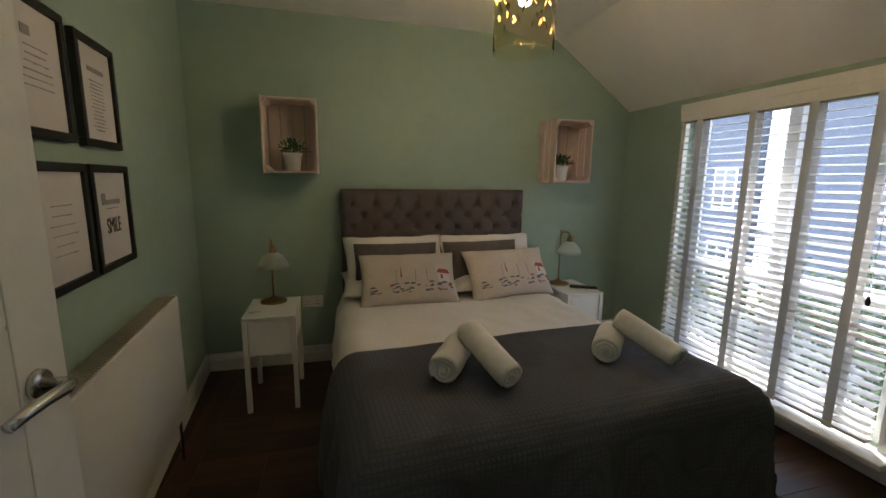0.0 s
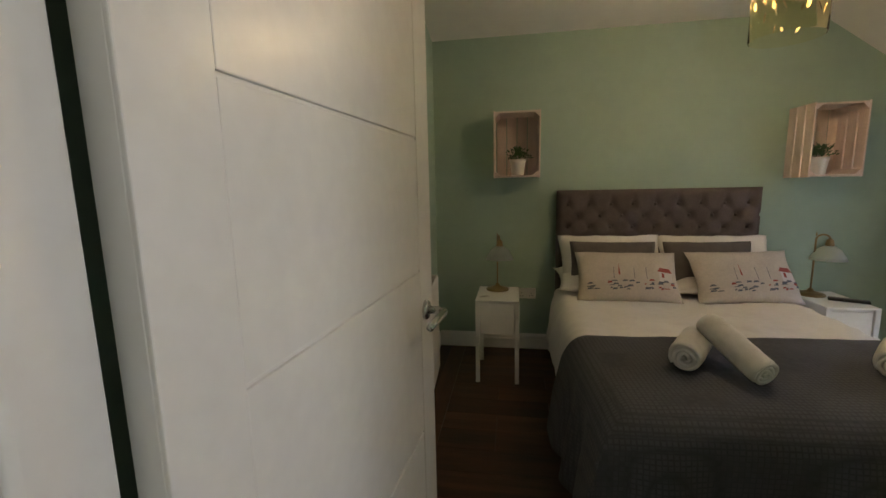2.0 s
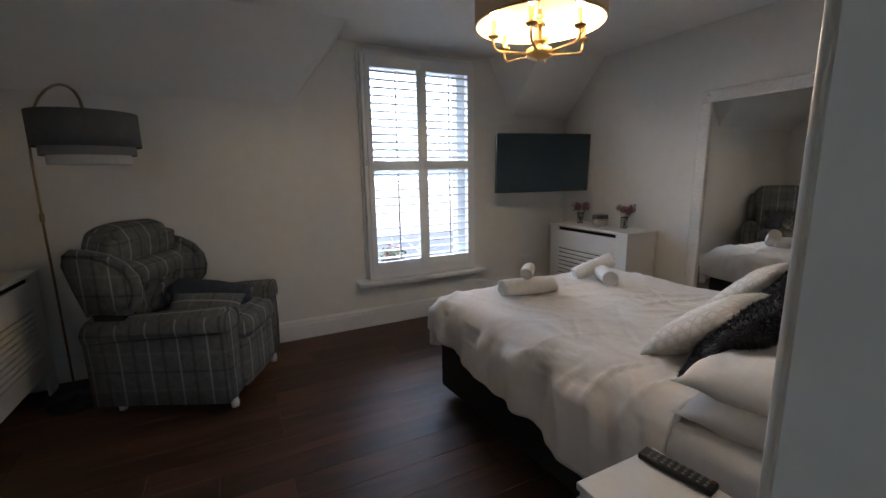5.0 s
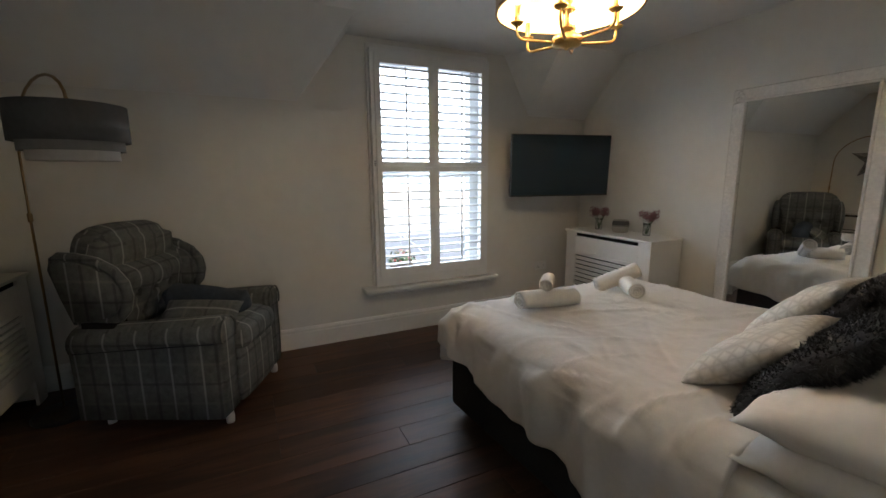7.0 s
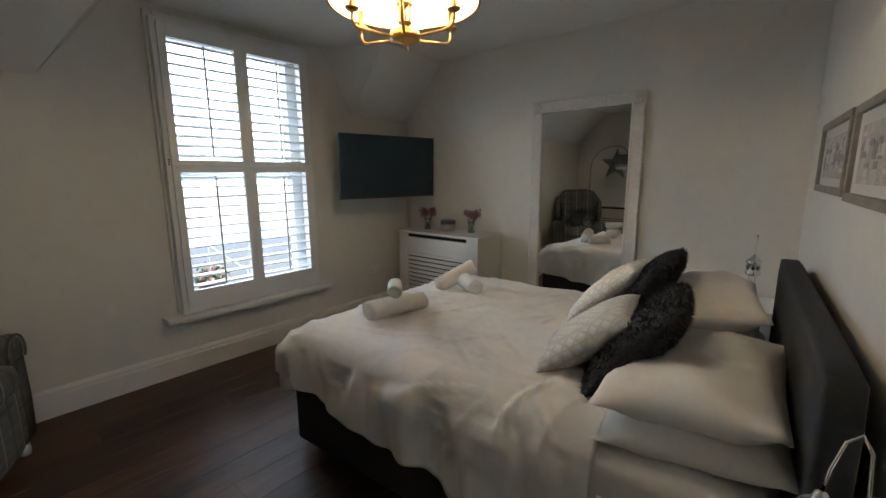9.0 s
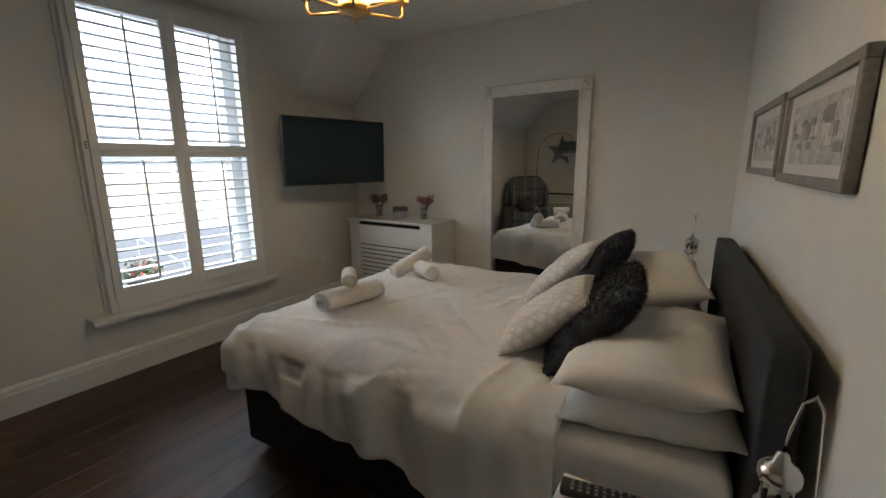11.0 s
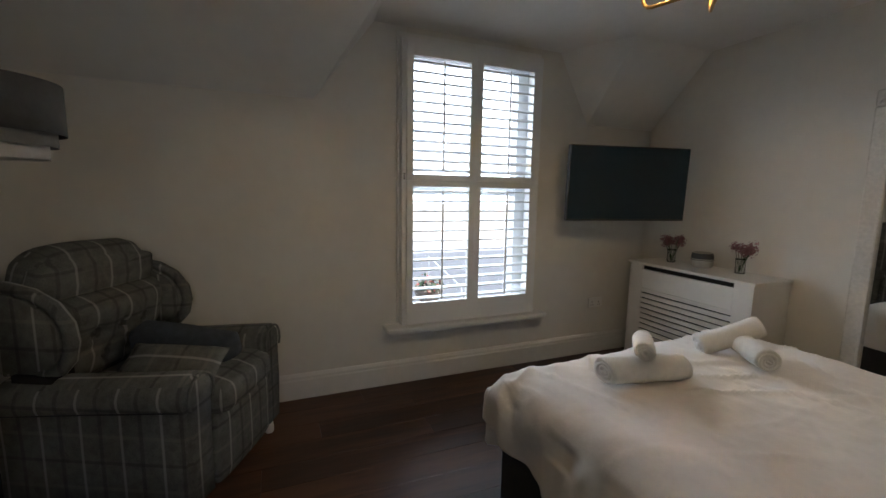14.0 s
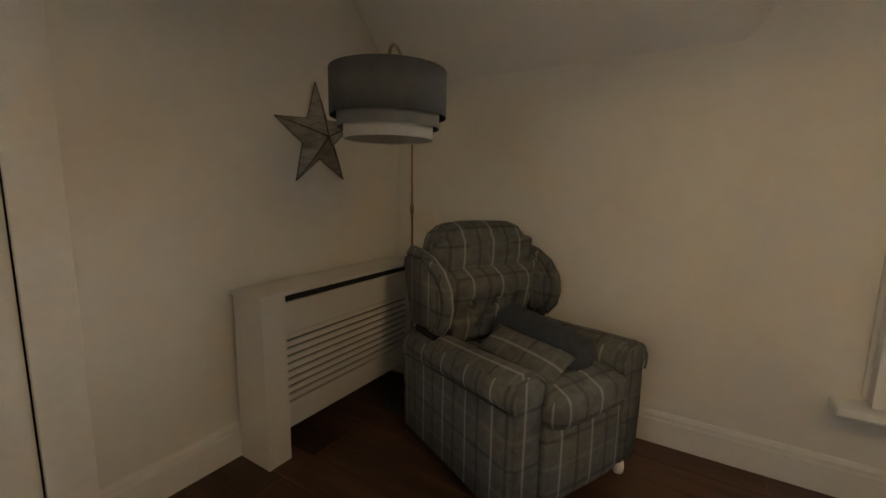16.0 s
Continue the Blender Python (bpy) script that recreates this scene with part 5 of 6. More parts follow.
def bulb_lamp(m, label, cable):
    """A glass-stemmed table lamp with a bare metal lampholder cage and a looping cable."""
    t = thing("table_lamp", label, "lamp", m, "glass and nickel table lamps")
    part("base", lathe([(0, 0), (0.055, 0), (0.055, 0.010), (0.050, 0.016), (0, 0.016)], 28), M["chrome"], t, "round nickel base", True)
    part("stem", lathe([(0.012, 0.016), (0.016, 0.03), (0.016, 0.165), (0.013, 0.175), (0, 0.176)], 20), M["clear"], t, "clear glass stem", True)
    h0 = part("lampholder", lathe([(0, 0.170), (0.030, 0.172), (0.036, 0.178), (0.036, 0.190), (0.030, 0.194), (0.030, 0.235), (0.037, 0.239), (0.037, 0.252), (0.028, 0.262), (0.016, 0.268), (0.010, 0.282), (0, 0.285)], 24), M["chrome"], t, "polished nickel lampholder", True)
    for k in range(8):
        a = k * math.pi / 4
        part("vent", box(-0.004, -0.002, 0.205, 0.004, 0.001, 0.224, 0.001, m=pose(0, 0, 0, 0, 0, k * 45) @ pose(0, -0.030, 0)), M["dark"], h0)
    part("cable", tube(cable, 0.003, 8), M["clear"], t, "pale looping cable", True)
    return t


bulb_lamp(pose(0.178, 1.615, 0.62) @ Matrix.Diagonal((0.76, 0.76, 1, 1)), "nickel table lamp with a glass stem and looping cable",
          [(0, 0, 0.28), (0.01, 0.03, 0.31), (0.03, 0.07, 0.345), (0.055, 0.10, 0.35), (0.075, 0.115, 0.32), (0.08, 0.11, 0.25), (0.085, 0.09, 0.12), (0.085, 0.06, 0.01)])
bulb_lamp(pose(-0.03, 3.72, 0.62), "nickel table lamp with a glass stem and upright wire", [(0, 0, 0.28), (0.002, 0, 0.32), (0.006, 0, 0.37), (0.004, 0.0, 0.40)])


# ---- framed sketches ----
def sketch(y0, y1, z0, z1, seed):
    yc, zc, w, h = (y0 + y1) / 2, (z0 + z1) / 2, y1 - y0, z1 - z0
    t = thing("framed_sketch", "grey wooden frame with a pale harbour sketch", "picture", pose(party(yc) - 0.003, yc, zc, 0, 0, -90 + wallrz), "framed sketches over the bed")
    f = 0.028
    for a in ((-w / 2, -h / 2, w / 2, -h / 2 + f), (-w / 2, h / 2 - f, w / 2, h / 2), (-w / 2, -h / 2 + f, -w / 2 + f, h / 2 - f), (w / 2 - f, -h / 2 + f, w / 2, h / 2 - f)):
        part("frame_bar", box(a[0], -0.026, a[1], a[2], 0.0, a[3], 0.003), M["greyframe"], t)
    part("mount", box(-w / 2 + f, -0.012, -h / 2 + f, w / 2 - f, -0.003, h / 2 - f), M["paper"], t, "white mount board")
    a, c = w / 2 - f - 0.06, h / 2 - f - 0.03
    part("drawing", box(-a, -0.0135, -c, a, -0.0122, c * 0.9), M["sketch"], t, "pencil sketch of houses")
    rn = random.Random(seed)
    for k in range(26):
        x = rn.uniform(-a, a - 0.06)
        q, z = rn.uniform(0.02, 0.07), rn.uniform(-c * 0.8, c * 0.3)
        part("sketch_house", box(x, -0.0146, z, x + q, -0.0137, z + rn.uniform(0.012, 0.05)), M["greyink"] if k % 3 else M["paper"], t)
    return t


sketch(2.06, 2.74, 1.265, 1.560, 1)
sketch(2.79, 3.47, 1.275, 1.565, 2)

# ---- standing mirror ----
mr = thing("wall_mirror", "tall mirror in a distressed white moulded frame leaning on the wall", "mirror", pose(-1.152, 4.022, 0.0, 0.0, 0, 0))
mw, mh, mf = 0.845, 1.917, 0.088
for a in ((-mw / 2, 0.0, mw / 2, mf), (-mw / 2, mh - mf, mw / 2, mh)):
    part("frame_rail", box(a[0], -0.034, a[1], a[2], 0.0, a[3], 0.010, 3), M["mirframe"], mr)
for x in (-mw / 2, mw / 2 - mf):
    part("frame_stile", box(x, -0.034, mf, x + mf, 0.0, mh - mf, 0.010, 3), M["mirframe"], mr)
b = bmesh.new()
for a in ((-mw / 2 + mf - 0.016, mf - 0.016, mw / 2 - mf + 0.016, mf), (-mw / 2 + mf - 0.016, mh - mf, mw / 2 - mf + 0.016, mh - mf + 0.016)):
    box(a[0], -0.042, a[1], a[2], -0.030, a[3], 0.004, bm=b)
for x in (-mw / 2 + mf - 0.016, mw / 2 - mf):
    box(x, -0.042, mf, x + 0.016, -0.030, mh - mf, 0.004, bm=b)
part("inner_bead", b, M["mirframe"], mr, "raised inner bead")
rn = random.Random(3)
for sx in (-1, 1):
    for z in (mf * 0.5, mh - mf * 0.5):
        b = bmesh.new()
        for k in range(7):
            lathe([(0.016, 0), (0.012, 0.007), (0, 0.010)], 8, b, pose(sx * (mw / 2 - mf * 0.5) + rn.uniform(-0.025, 0.025), -0.033, z + rn.uniform(-0.025, 0.025), 90, 0, 0))
        part("corner_ornament", b, M["mirframe"], mr, "carved corner leaves", True)["kind"] = "stuff"
part("mirror_glass", box(-mw / 2 + mf, -0.020, mf, mw / 2 - mf, -0.008, mh - mf), M["mirror"], mr, "silvered mirror glass")


# ---- radiator covers ----
def radiator_cover(name_label, m, w, d, h):
    """A painted cover: local x along the wall, front at y = -d."""
    t = thing("radiator_cover", name_label, "radiator cover", m, "white radiator covers")
    part("top_board", box(-w / 2 - 0.012, -d - 0.012, h - 0.020, w / 2 + 0.012, 0.0, h, 0.004), M["cover"], t)
    for sx in (-1, 1):
        x = sx * w / 2
        part("side_panel", box(min(x, x - sx * 0.018), -d, 0.0, max(x, x - sx * 0.018), -0.002, h - 0.021, 0.002), M["cover"], t)
        x0 = -w / 2 + 0.018 if sx < 0 else w / 2 - 0.118
        part("front_stile", box(x0, -d, 0.0, x0 + 0.10, -d + 0.018, h - 0.021, 0.002), M["cover"], t)
    part("bottom_rail", box(-w / 2 + 0.118, -d, 0.155, w / 2 - 0.118, -d + 0.018, 0.275, 0.002), M["cover"], t)
    part("top_rail", box(-w / 2 + 0.118, -d, h - 0.20, w / 2 - 0.118, -d + 0.018, h - 0.055, 0.002), M["cover"], t)
    n_ = 9
    z0, z1 = 0.275, h - 0.20
    for k in range(n_):
        a = z0 + (z1 - z0) * k / n_
        part("slat", box(-w / 2 + 0.118, -d + 0.001, a + 0.010, w / 2 - 0.118, -d + 0.016, a + (z1 - z0) / n_ - 0.001, 0.0015), M["cover"], t)
    # the cover's inner shade is put in as a near-black sheet
    part("shade_backing", box(-w / 2 + 0.02, -d + 0.03, 0.16, w / 2 - 0.02, -d + 0.034, h - 0.03), M["dark"], t, "dark sheet standing in for the shade behind the slats")
    return t


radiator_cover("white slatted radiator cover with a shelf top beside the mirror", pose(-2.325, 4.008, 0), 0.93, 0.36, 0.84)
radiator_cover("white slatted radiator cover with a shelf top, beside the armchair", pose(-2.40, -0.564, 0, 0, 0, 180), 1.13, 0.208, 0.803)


# ---- vases on the cover ----
def vase(m, seed):
    t = thing("flower_vase", "small clear glass vase of dusky pink flowers", "vase", m, "flower vases")
    part("glass", lathe([(0, 0), (0.030, 0), (0.030, 0.09), (0.034, 0.10), (0.031, 0.10), (0.027, 0.088), (0.027, 0.006), (0, 0.006)], 20), M["clear"], t, "clear glass tumbler", True)
    rn = random.Random(seed)
    st, pt = bmesh.new(), bmesh.new()
    for k in range(13):
        a, r = rn.uniform(0, 6.28), rn.uniform(0.02, 0.070)
        top = Vector((r * math.cos(a), r * math.sin(a), 0.165 + rn.uniform(-0.02, 0.025)))
        rod((rn.uniform(-0.01, 0.01), rn.uniform(-0.01, 0.01), 0.01), top, 0.0015, 5, st)
        for _ in range(38):
            d = Vector((rn.gauss(0, 1), rn.gauss(0, 1), rn.gauss(0, 1))).normalized()
            c = top + d * rn.uniform(0.012, 0.036)
            s = d.cross(Vector((rn.uniform(-1, 1), 1, rn.uniform(-1, 1)))).normalized() * rn.uniform(0.005, 0.009)
            e = d.cross(s).normalized() * rn.uniform(0.005, 0.009)
            pt.faces.new([pt.verts.new(q) for q in (c - s, c - e + d * 0.004, c + s, c + e + d * 0.004)])
    part("stems", st, M["leaf"], t)
    part("flowers", pt, M["petal"], t, "dusky pink hydrangea heads")
    return t


vase(pose(-2.61, 3.87, 0.8405), 1)
vase(pose(-2.11, 3.90, 0.8405), 2)
cd = thing("candle_jar", "squat grey and white candle jar", "candle", pose(-2.365, 3.88, 0.8405) @ Matrix.Diagonal((1.25, 1.25, 1.2, 1)))
part("jar", lathe([(0, 0), (0.048, 0), (0.056, 0.012), (0.058, 0.05), (0.052, 0.085), (0.047, 0.09), (0.044, 0.09), (0.044, 0.075), (0, 0.075)], 24), M["candle"], cd, "", True)
part("dark_band", lathe([(0.0583, 0.045), (0.0555, 0.072), (0.0525, 0.086)], 24), M["lampgrey"], cd, "darker upper band", True)

# ---- television ----
tv = thing("television", "flat black television on a swivelling wall bracket, switched off", "television", pose(-2.645, 3.425, 1.428, 0, 0, 79.0) @ pose(0, 0, 0, 2.0, 0, 0))
tw, tz = 0.966, 0.535
part("cabinet", box(-tw / 2, -0.0, -tz / 2, tw / 2, 0.035, tz / 2, 0.006), M["black"], tv)
part("screen", box(-tw / 2 + 0.008, -0.004, -tz / 2 + 0.014, tw / 2 - 0.008, 0.001, tz / 2 - 0.008, 0.001), M["screen"], tv, "glossy dark screen")
part("rear_housing", box(-0.30, 0.036, -0.20, 0.30, 0.060, 0.10, 0.008), M["black"], tv)
part("bracket_plate", box(-0.12, 0.061, -0.11, 0.12, 0.075, 0.11, 0.002), M["black"], tv)
part("bracket_arm", tube([(0.0, 0.07, 0.0), (0.12, 0.19, 0.0), (0.0, 0.335, 0.0)], 0.016, 8), M["black"], tv)

# ---- chandelier ----
ch = thing("chandelier", "antique brass candle-arm ceiling light inside a cream drum shade, lit", "ceiling light", pose(-1.088, 2.065, 0))
part("ceiling_cup", lathe([(0, CEIL), (0.06, CEIL), (0.055, CEIL - 0.02), (0.012, CEIL - 0.035), (0, CEIL - 0.035)], 24), M["gold"], ch, "", True)
part("rod", rod((0, 0, CEIL - 0.03), (0, 0, 1.87), 0.007, 10), M["gold"], ch, "", True)
for k in range(6):
    a = radians(60 * k)
    part("baluster", rod((0.020 * math.cos(a), 0.020 * math.sin(a), 1.922), (0.024 * math.cos(a), 0.024 * math.sin(a), 1.982), 0.003, 6), M["gold"], ch)
part("hub", lathe([(0, 1.838), (0.006, 1.839), (0.010, 1.845), (0.050, 1.852), (0.056, 1.858), (0.056, 1.886), (0.050, 1.890), (0.016, 1.893), (0.014, 1.912), (0.026, 1.916), (0.026, 1.924), (0.010, 1.928), (0.010, 1.975), (0.030, 1.980), (0.030, 1.990), (0.012, 1.995), (0.014, 2.01), (0.022, 2.015), (0.012, 2.03), (0.009, 2.05), (0, 2.05)], 24), M["gold"], ch, "turned brass hub", True)
dm = part("drum_shade", lathe([(0.278, 1.985), (0.282, 1.985), (0.282, 2.25), (0.278, 2.25), (0.278, 1.985)], 56), M["drumshade"], ch, "cream fabric drum shade", True)
for z in (1.987, 2.248):
    part("shade_ring", lathe([(0.275, z - 0.003), (0.284, z - 0.003), (0.284, z + 0.003), (0.275, z + 0.003), (0.275, z - 0.003)], 48), M["gold"], dm)
for k in range(3):
    a = radians(20 + 120 * k)
    part("spider_bar", rod((0, 0, 2.248), (0.278 * math.cos(a), 0.278 * math.sin(a), 2.248), 0.003, 6), M["gold"], dm)
for k in range(6):
    a = 12 + 60 * k
    u = Vector((math.cos(radians(a)), math.sin(radians(a)), 0))
    pts = [u * 0.03 + Vector((0, 0, 1.865)), u * 0.10 + Vector((0, 0, 1.868)), u * 0.175 + Vector((0, 0, 1.872))] + [u * (0.175 + 0.03 * math.sin(q)) + Vector((0, 0, 1.902 - 0.03 * math.cos(q))) for q in (0.4, 0.8, 1.2, 1.57)] + [u * 0.205 + Vector((0, 0, 1.925))]
    am = part("arm", tube(pts, 0.0055, 8), M["gold"], ch, "", True)
    c = pose(*(u * 0.205), 0)
    part("drip_pan", lathe([(0, 1.922), (0.012, 1.922), (0.024, 1.930), (0.026, 1.936), (0.014, 1.936), (0, 1.936)], 16, m=c), M["gold"], am, "", True)
    part("candle_sleeve", lathe([(0.011, 1.936), (0.011, 1.995), (0.009, 1.998), (0, 1.998)], 14, m=c), M["gold"], am, "brass candle sleeve", True)
    part("bulb", lathe([(0.006, 1.998), (0.013, 2.012), (0.0155, 2.028), (0.011, 2.048), (0.003, 2.066), (0, 2.068)], 14, m=c), M["bulb"], am, "lit candle bulb", True)

# ---- star on the wall ----
st = thing("wall_star", "weathered grey wooden five-pointed star on the white wall", "star", pose(-2.365, -0.583, 1.515, 0, -2.5, 180))
ctr = (0, -0.085, 0)
outer = [(0.275 * math.sin(2 * math.pi * k / 5), 0.275 * math.cos(2 * math.pi * k / 5)) for k in range(5)]
inner = [(0.112 * math.sin(2 * math.pi * (k + 0.5) / 5), 0.112 * math.cos(2 * math.pi * (k + 0.5) / 5)) for k in range(5)]
for k in range(5):
    b = bmesh.new()
    o, i0, i1 = outer[k], inner[k], inner[k - 1]
    vo, va, vb_, vc = b.verts.new((o[0], -0.006, o[1])), b.verts.new((i0[0], -0.006, i0[1])), b.verts.new((i1[0], -0.006, i1[1])), b.verts.new(ctr)
    wo, wa, wb = b.verts.new((o[0], 0, o[1])), b.verts.new((i0[0], 0, i0[1])), b.verts.new((i1[0], 0, i1[1]))
    for f_ in ((vc, va, vo), (vc, vo, vb_), (vo, va, wa, wo), (vb_, vo, wo, wb)):
        b.faces.new(f_)
    b.faces.new((wo, wa, wb))
    pt_ = part("point", b, M["star"], st)
    # thin dark rods along the ridge and both edges of each point
    part("ridge_line", tube([ctr, (o[0] * 0.55, -0.052, o[1] * 0.55), (o[0], -0.006, o[1])], [0.004, 0.003, 0.0015], 6), M["bark"], pt_, "thin dark line along the ridge")
    part("edge_line", tube([(i0[0], -0.007, i0[1]), (o[0], -0.007, o[1])], 0.002, 6), M["bark"], pt_, "thin dark line along the edge")
    part("edge_line", tube([(i1[0], -0.007, i1[1]), (o[0], -0.007, o[1])], 0.002, 6), M["bark"], pt_)

# ---- arched floor lamp ----
fl = thing("floor_lamp", "arched brass floor lamp with a tiered grey drum shade", "lamp")
PX, PY = -2.665, -0.185
part("base", lathe([(0, 0), (0.15, 0), (0.15, 0.012), (0.13, 0.024), (0.03, 0.034), (0.014, 0.05), (0, 0.05)], 32, m=pose(PX, PY, 0)), M["black"], fl, "round dark weighted base", True)
d_ = Vector((-1.935 - PX, 0.245 - PY, 0))
L_ = d_.length
u_ = d_.normalized()
ap = [(PX, PY, 0.04), (PX, PY, 1.20), (PX + 0.01 * u_.x, PY + 0.01 * u_.y, 1.48)]
for k in range(1, 13):
    a = math.pi * k / 12
    ap.append((PX + u_.x * (0.01 + (L_ - 0.01) * (1 - math.cos(a)) / 2), PY + u_.y * (0.01 + (L_ - 0.01) * (1 - math.cos(a)) / 2), 1.48 + 0.22 * math.sin(a) + 0.175 * k / 12))
part("arched_pole", tube(ap, 0.0065, 10), M["brass"], fl, "arched aged brass pole", True)
part("pole_joint", lathe([(0.008, 0), (0.012, 0.004), (0.012, 0.045), (0.008, 0.05)], 14, m=pose(PX, PY, 1.12)), M["brass"], fl, "", True)
sc = pose(-1.935, 0.245, -0.111) @ Matrix.Diagonal((0.765, 0.765, 1, 1))
part("shade_outer", lathe([(0.252, 1.605), (0.254, 1.605), (0.254, 1.752), (0.251, 1.752), (0.251, 1.605)], 56, m=sc), M["lampgrey"], fl, "charcoal outer drum", True)
part("shade_middle", lathe([(0.222, 1.569), (0.224, 1.569), (0.224, 1.74), (0.221, 1.74), (0.222, 1.569)], 56, m=sc), M["lampmid"], fl, "mid-grey middle drum", True)
part("shade_inner", lathe([(0.194, 1.532), (0.196, 1.532), (0.196, 1.74), (0.193, 1.74), (0.194, 1.532)], 56, m=sc), M["lamplight"], fl, "pale inner drum", True)
part("shade_top", lathe([(0, 1.742), (0.251, 1.742), (0.251, 1.746), (0, 1.746)], 48, m=sc), M["lampgrey"], fl)
part("diffuser", lathe([(0, 1.536), (0.193, 1.536), (0.193, 1.540), (0, 1.540)], 48, m=sc), M["lamplight"], fl, "pale diffuser disc")
part("finial", lathe([(0.014, 1.746), (0.016, 1.76), (0.012, 1.775), (0.005, 1.79), (0, 1.792)], 14, m=sc), M["brass"], fl, "", True)

# ---- recliner armchair ----
AC = pose(-2.583, 0.475, 0, 0, 0, -25.5) @ Matrix.Diagonal((1.13, 1.07, 1.06, 1))
ac = thing("armchair", "grey plaid tweed wing-back recliner armchair", "armchair", AC)


def soft(name, w, d, h, r, m, puff=0.015, seed=0, label="", cuts=8, parent=None):
    o = part(name, rbox(w, d, h, r, puff=puff, seed=seed, cuts=cuts), M["plaid"], parent or ac, label, True, m)
    return box_uv(o)


def arm_shape(half, z0, z1, r):
    """Cross-section of an arm: upright sides under a full round top that swells past them."""
    pts = [(-half, z0), (half, z0), (half, z1 - 1.5 * r)]
    pts += [(r * math.cos(q), z1 - r + r * math.sin(q)) for q in [radians(-25 + 230 * k / 14) for k in range(15)]]
    return pts + [(-half, z1 - 1.5 * r)]


def tufted_back(w, h, d, seed):
    """The inner back: a padded panel drawn in by two rows of buttons, with soft folds between them."""
    b = bmesh.new()
    nx, nz = 36, 30
    dots = [(-0.12 + 0.12 * k, 0.60 * h) for k in range(3)] + [(-0.06 + 0.12 * k, 0.28 * h) for k in range(2)]
    rows = []
    for i in range(nx + 1):
        col = []
        for k in range(nz + 1):
            x, z = w * (i / nx - 0.5), h * k / nz
            u, v = 2 * i / nx - 1, 2 * k / nz - 1
            y = d * (max(0.0, 1 - u ** 6) * max(0.0, 1 - v ** 6)) ** 0.5
            for bx, bz in dots:
                q = math.hypot(x - bx, z - bz)
                y -= 0.040 * math.exp(-(q / 0.030) ** 2) + 0.012 * math.exp(-((x - bx) / 0.012) ** 2) * math.exp(-((z - bz) / 0.07) ** 2)
            y -= 0.014 * math.exp(-((z - 0.44 * h) / 0.02) ** 2)
            y += 0.006 * noise.noise(Vector((x * 9, z * 9, seed)))
            col.append(b.verts.new((x, y, z)))
        rows.append(col)
    for i in range(nx):
        for k in range(nz):
            b.faces.new((rows[i][k], rows[i + 1][k], rows[i + 1][k + 1], rows[i][k + 1]))
    rim = [rows[i][0] for i in range(nx + 1)] + [rows[nx][k] for k in range(1, nz + 1)] + [rows[i][nz] for i in range(nx - 1, -1, -1)] + [rows[0][k] for k in range(nz - 1, 0, -1)]
    back = [b.verts.new((v.co.x, -0.05, v.co.z)) for v in rim]
    for k in range(len(rim)):
        b.faces.new((rim[k], rim[(k + 1) % len(rim)], back[(k + 1) % len(rim)], back[k]))
    b.faces.new(back)
    return b, dots


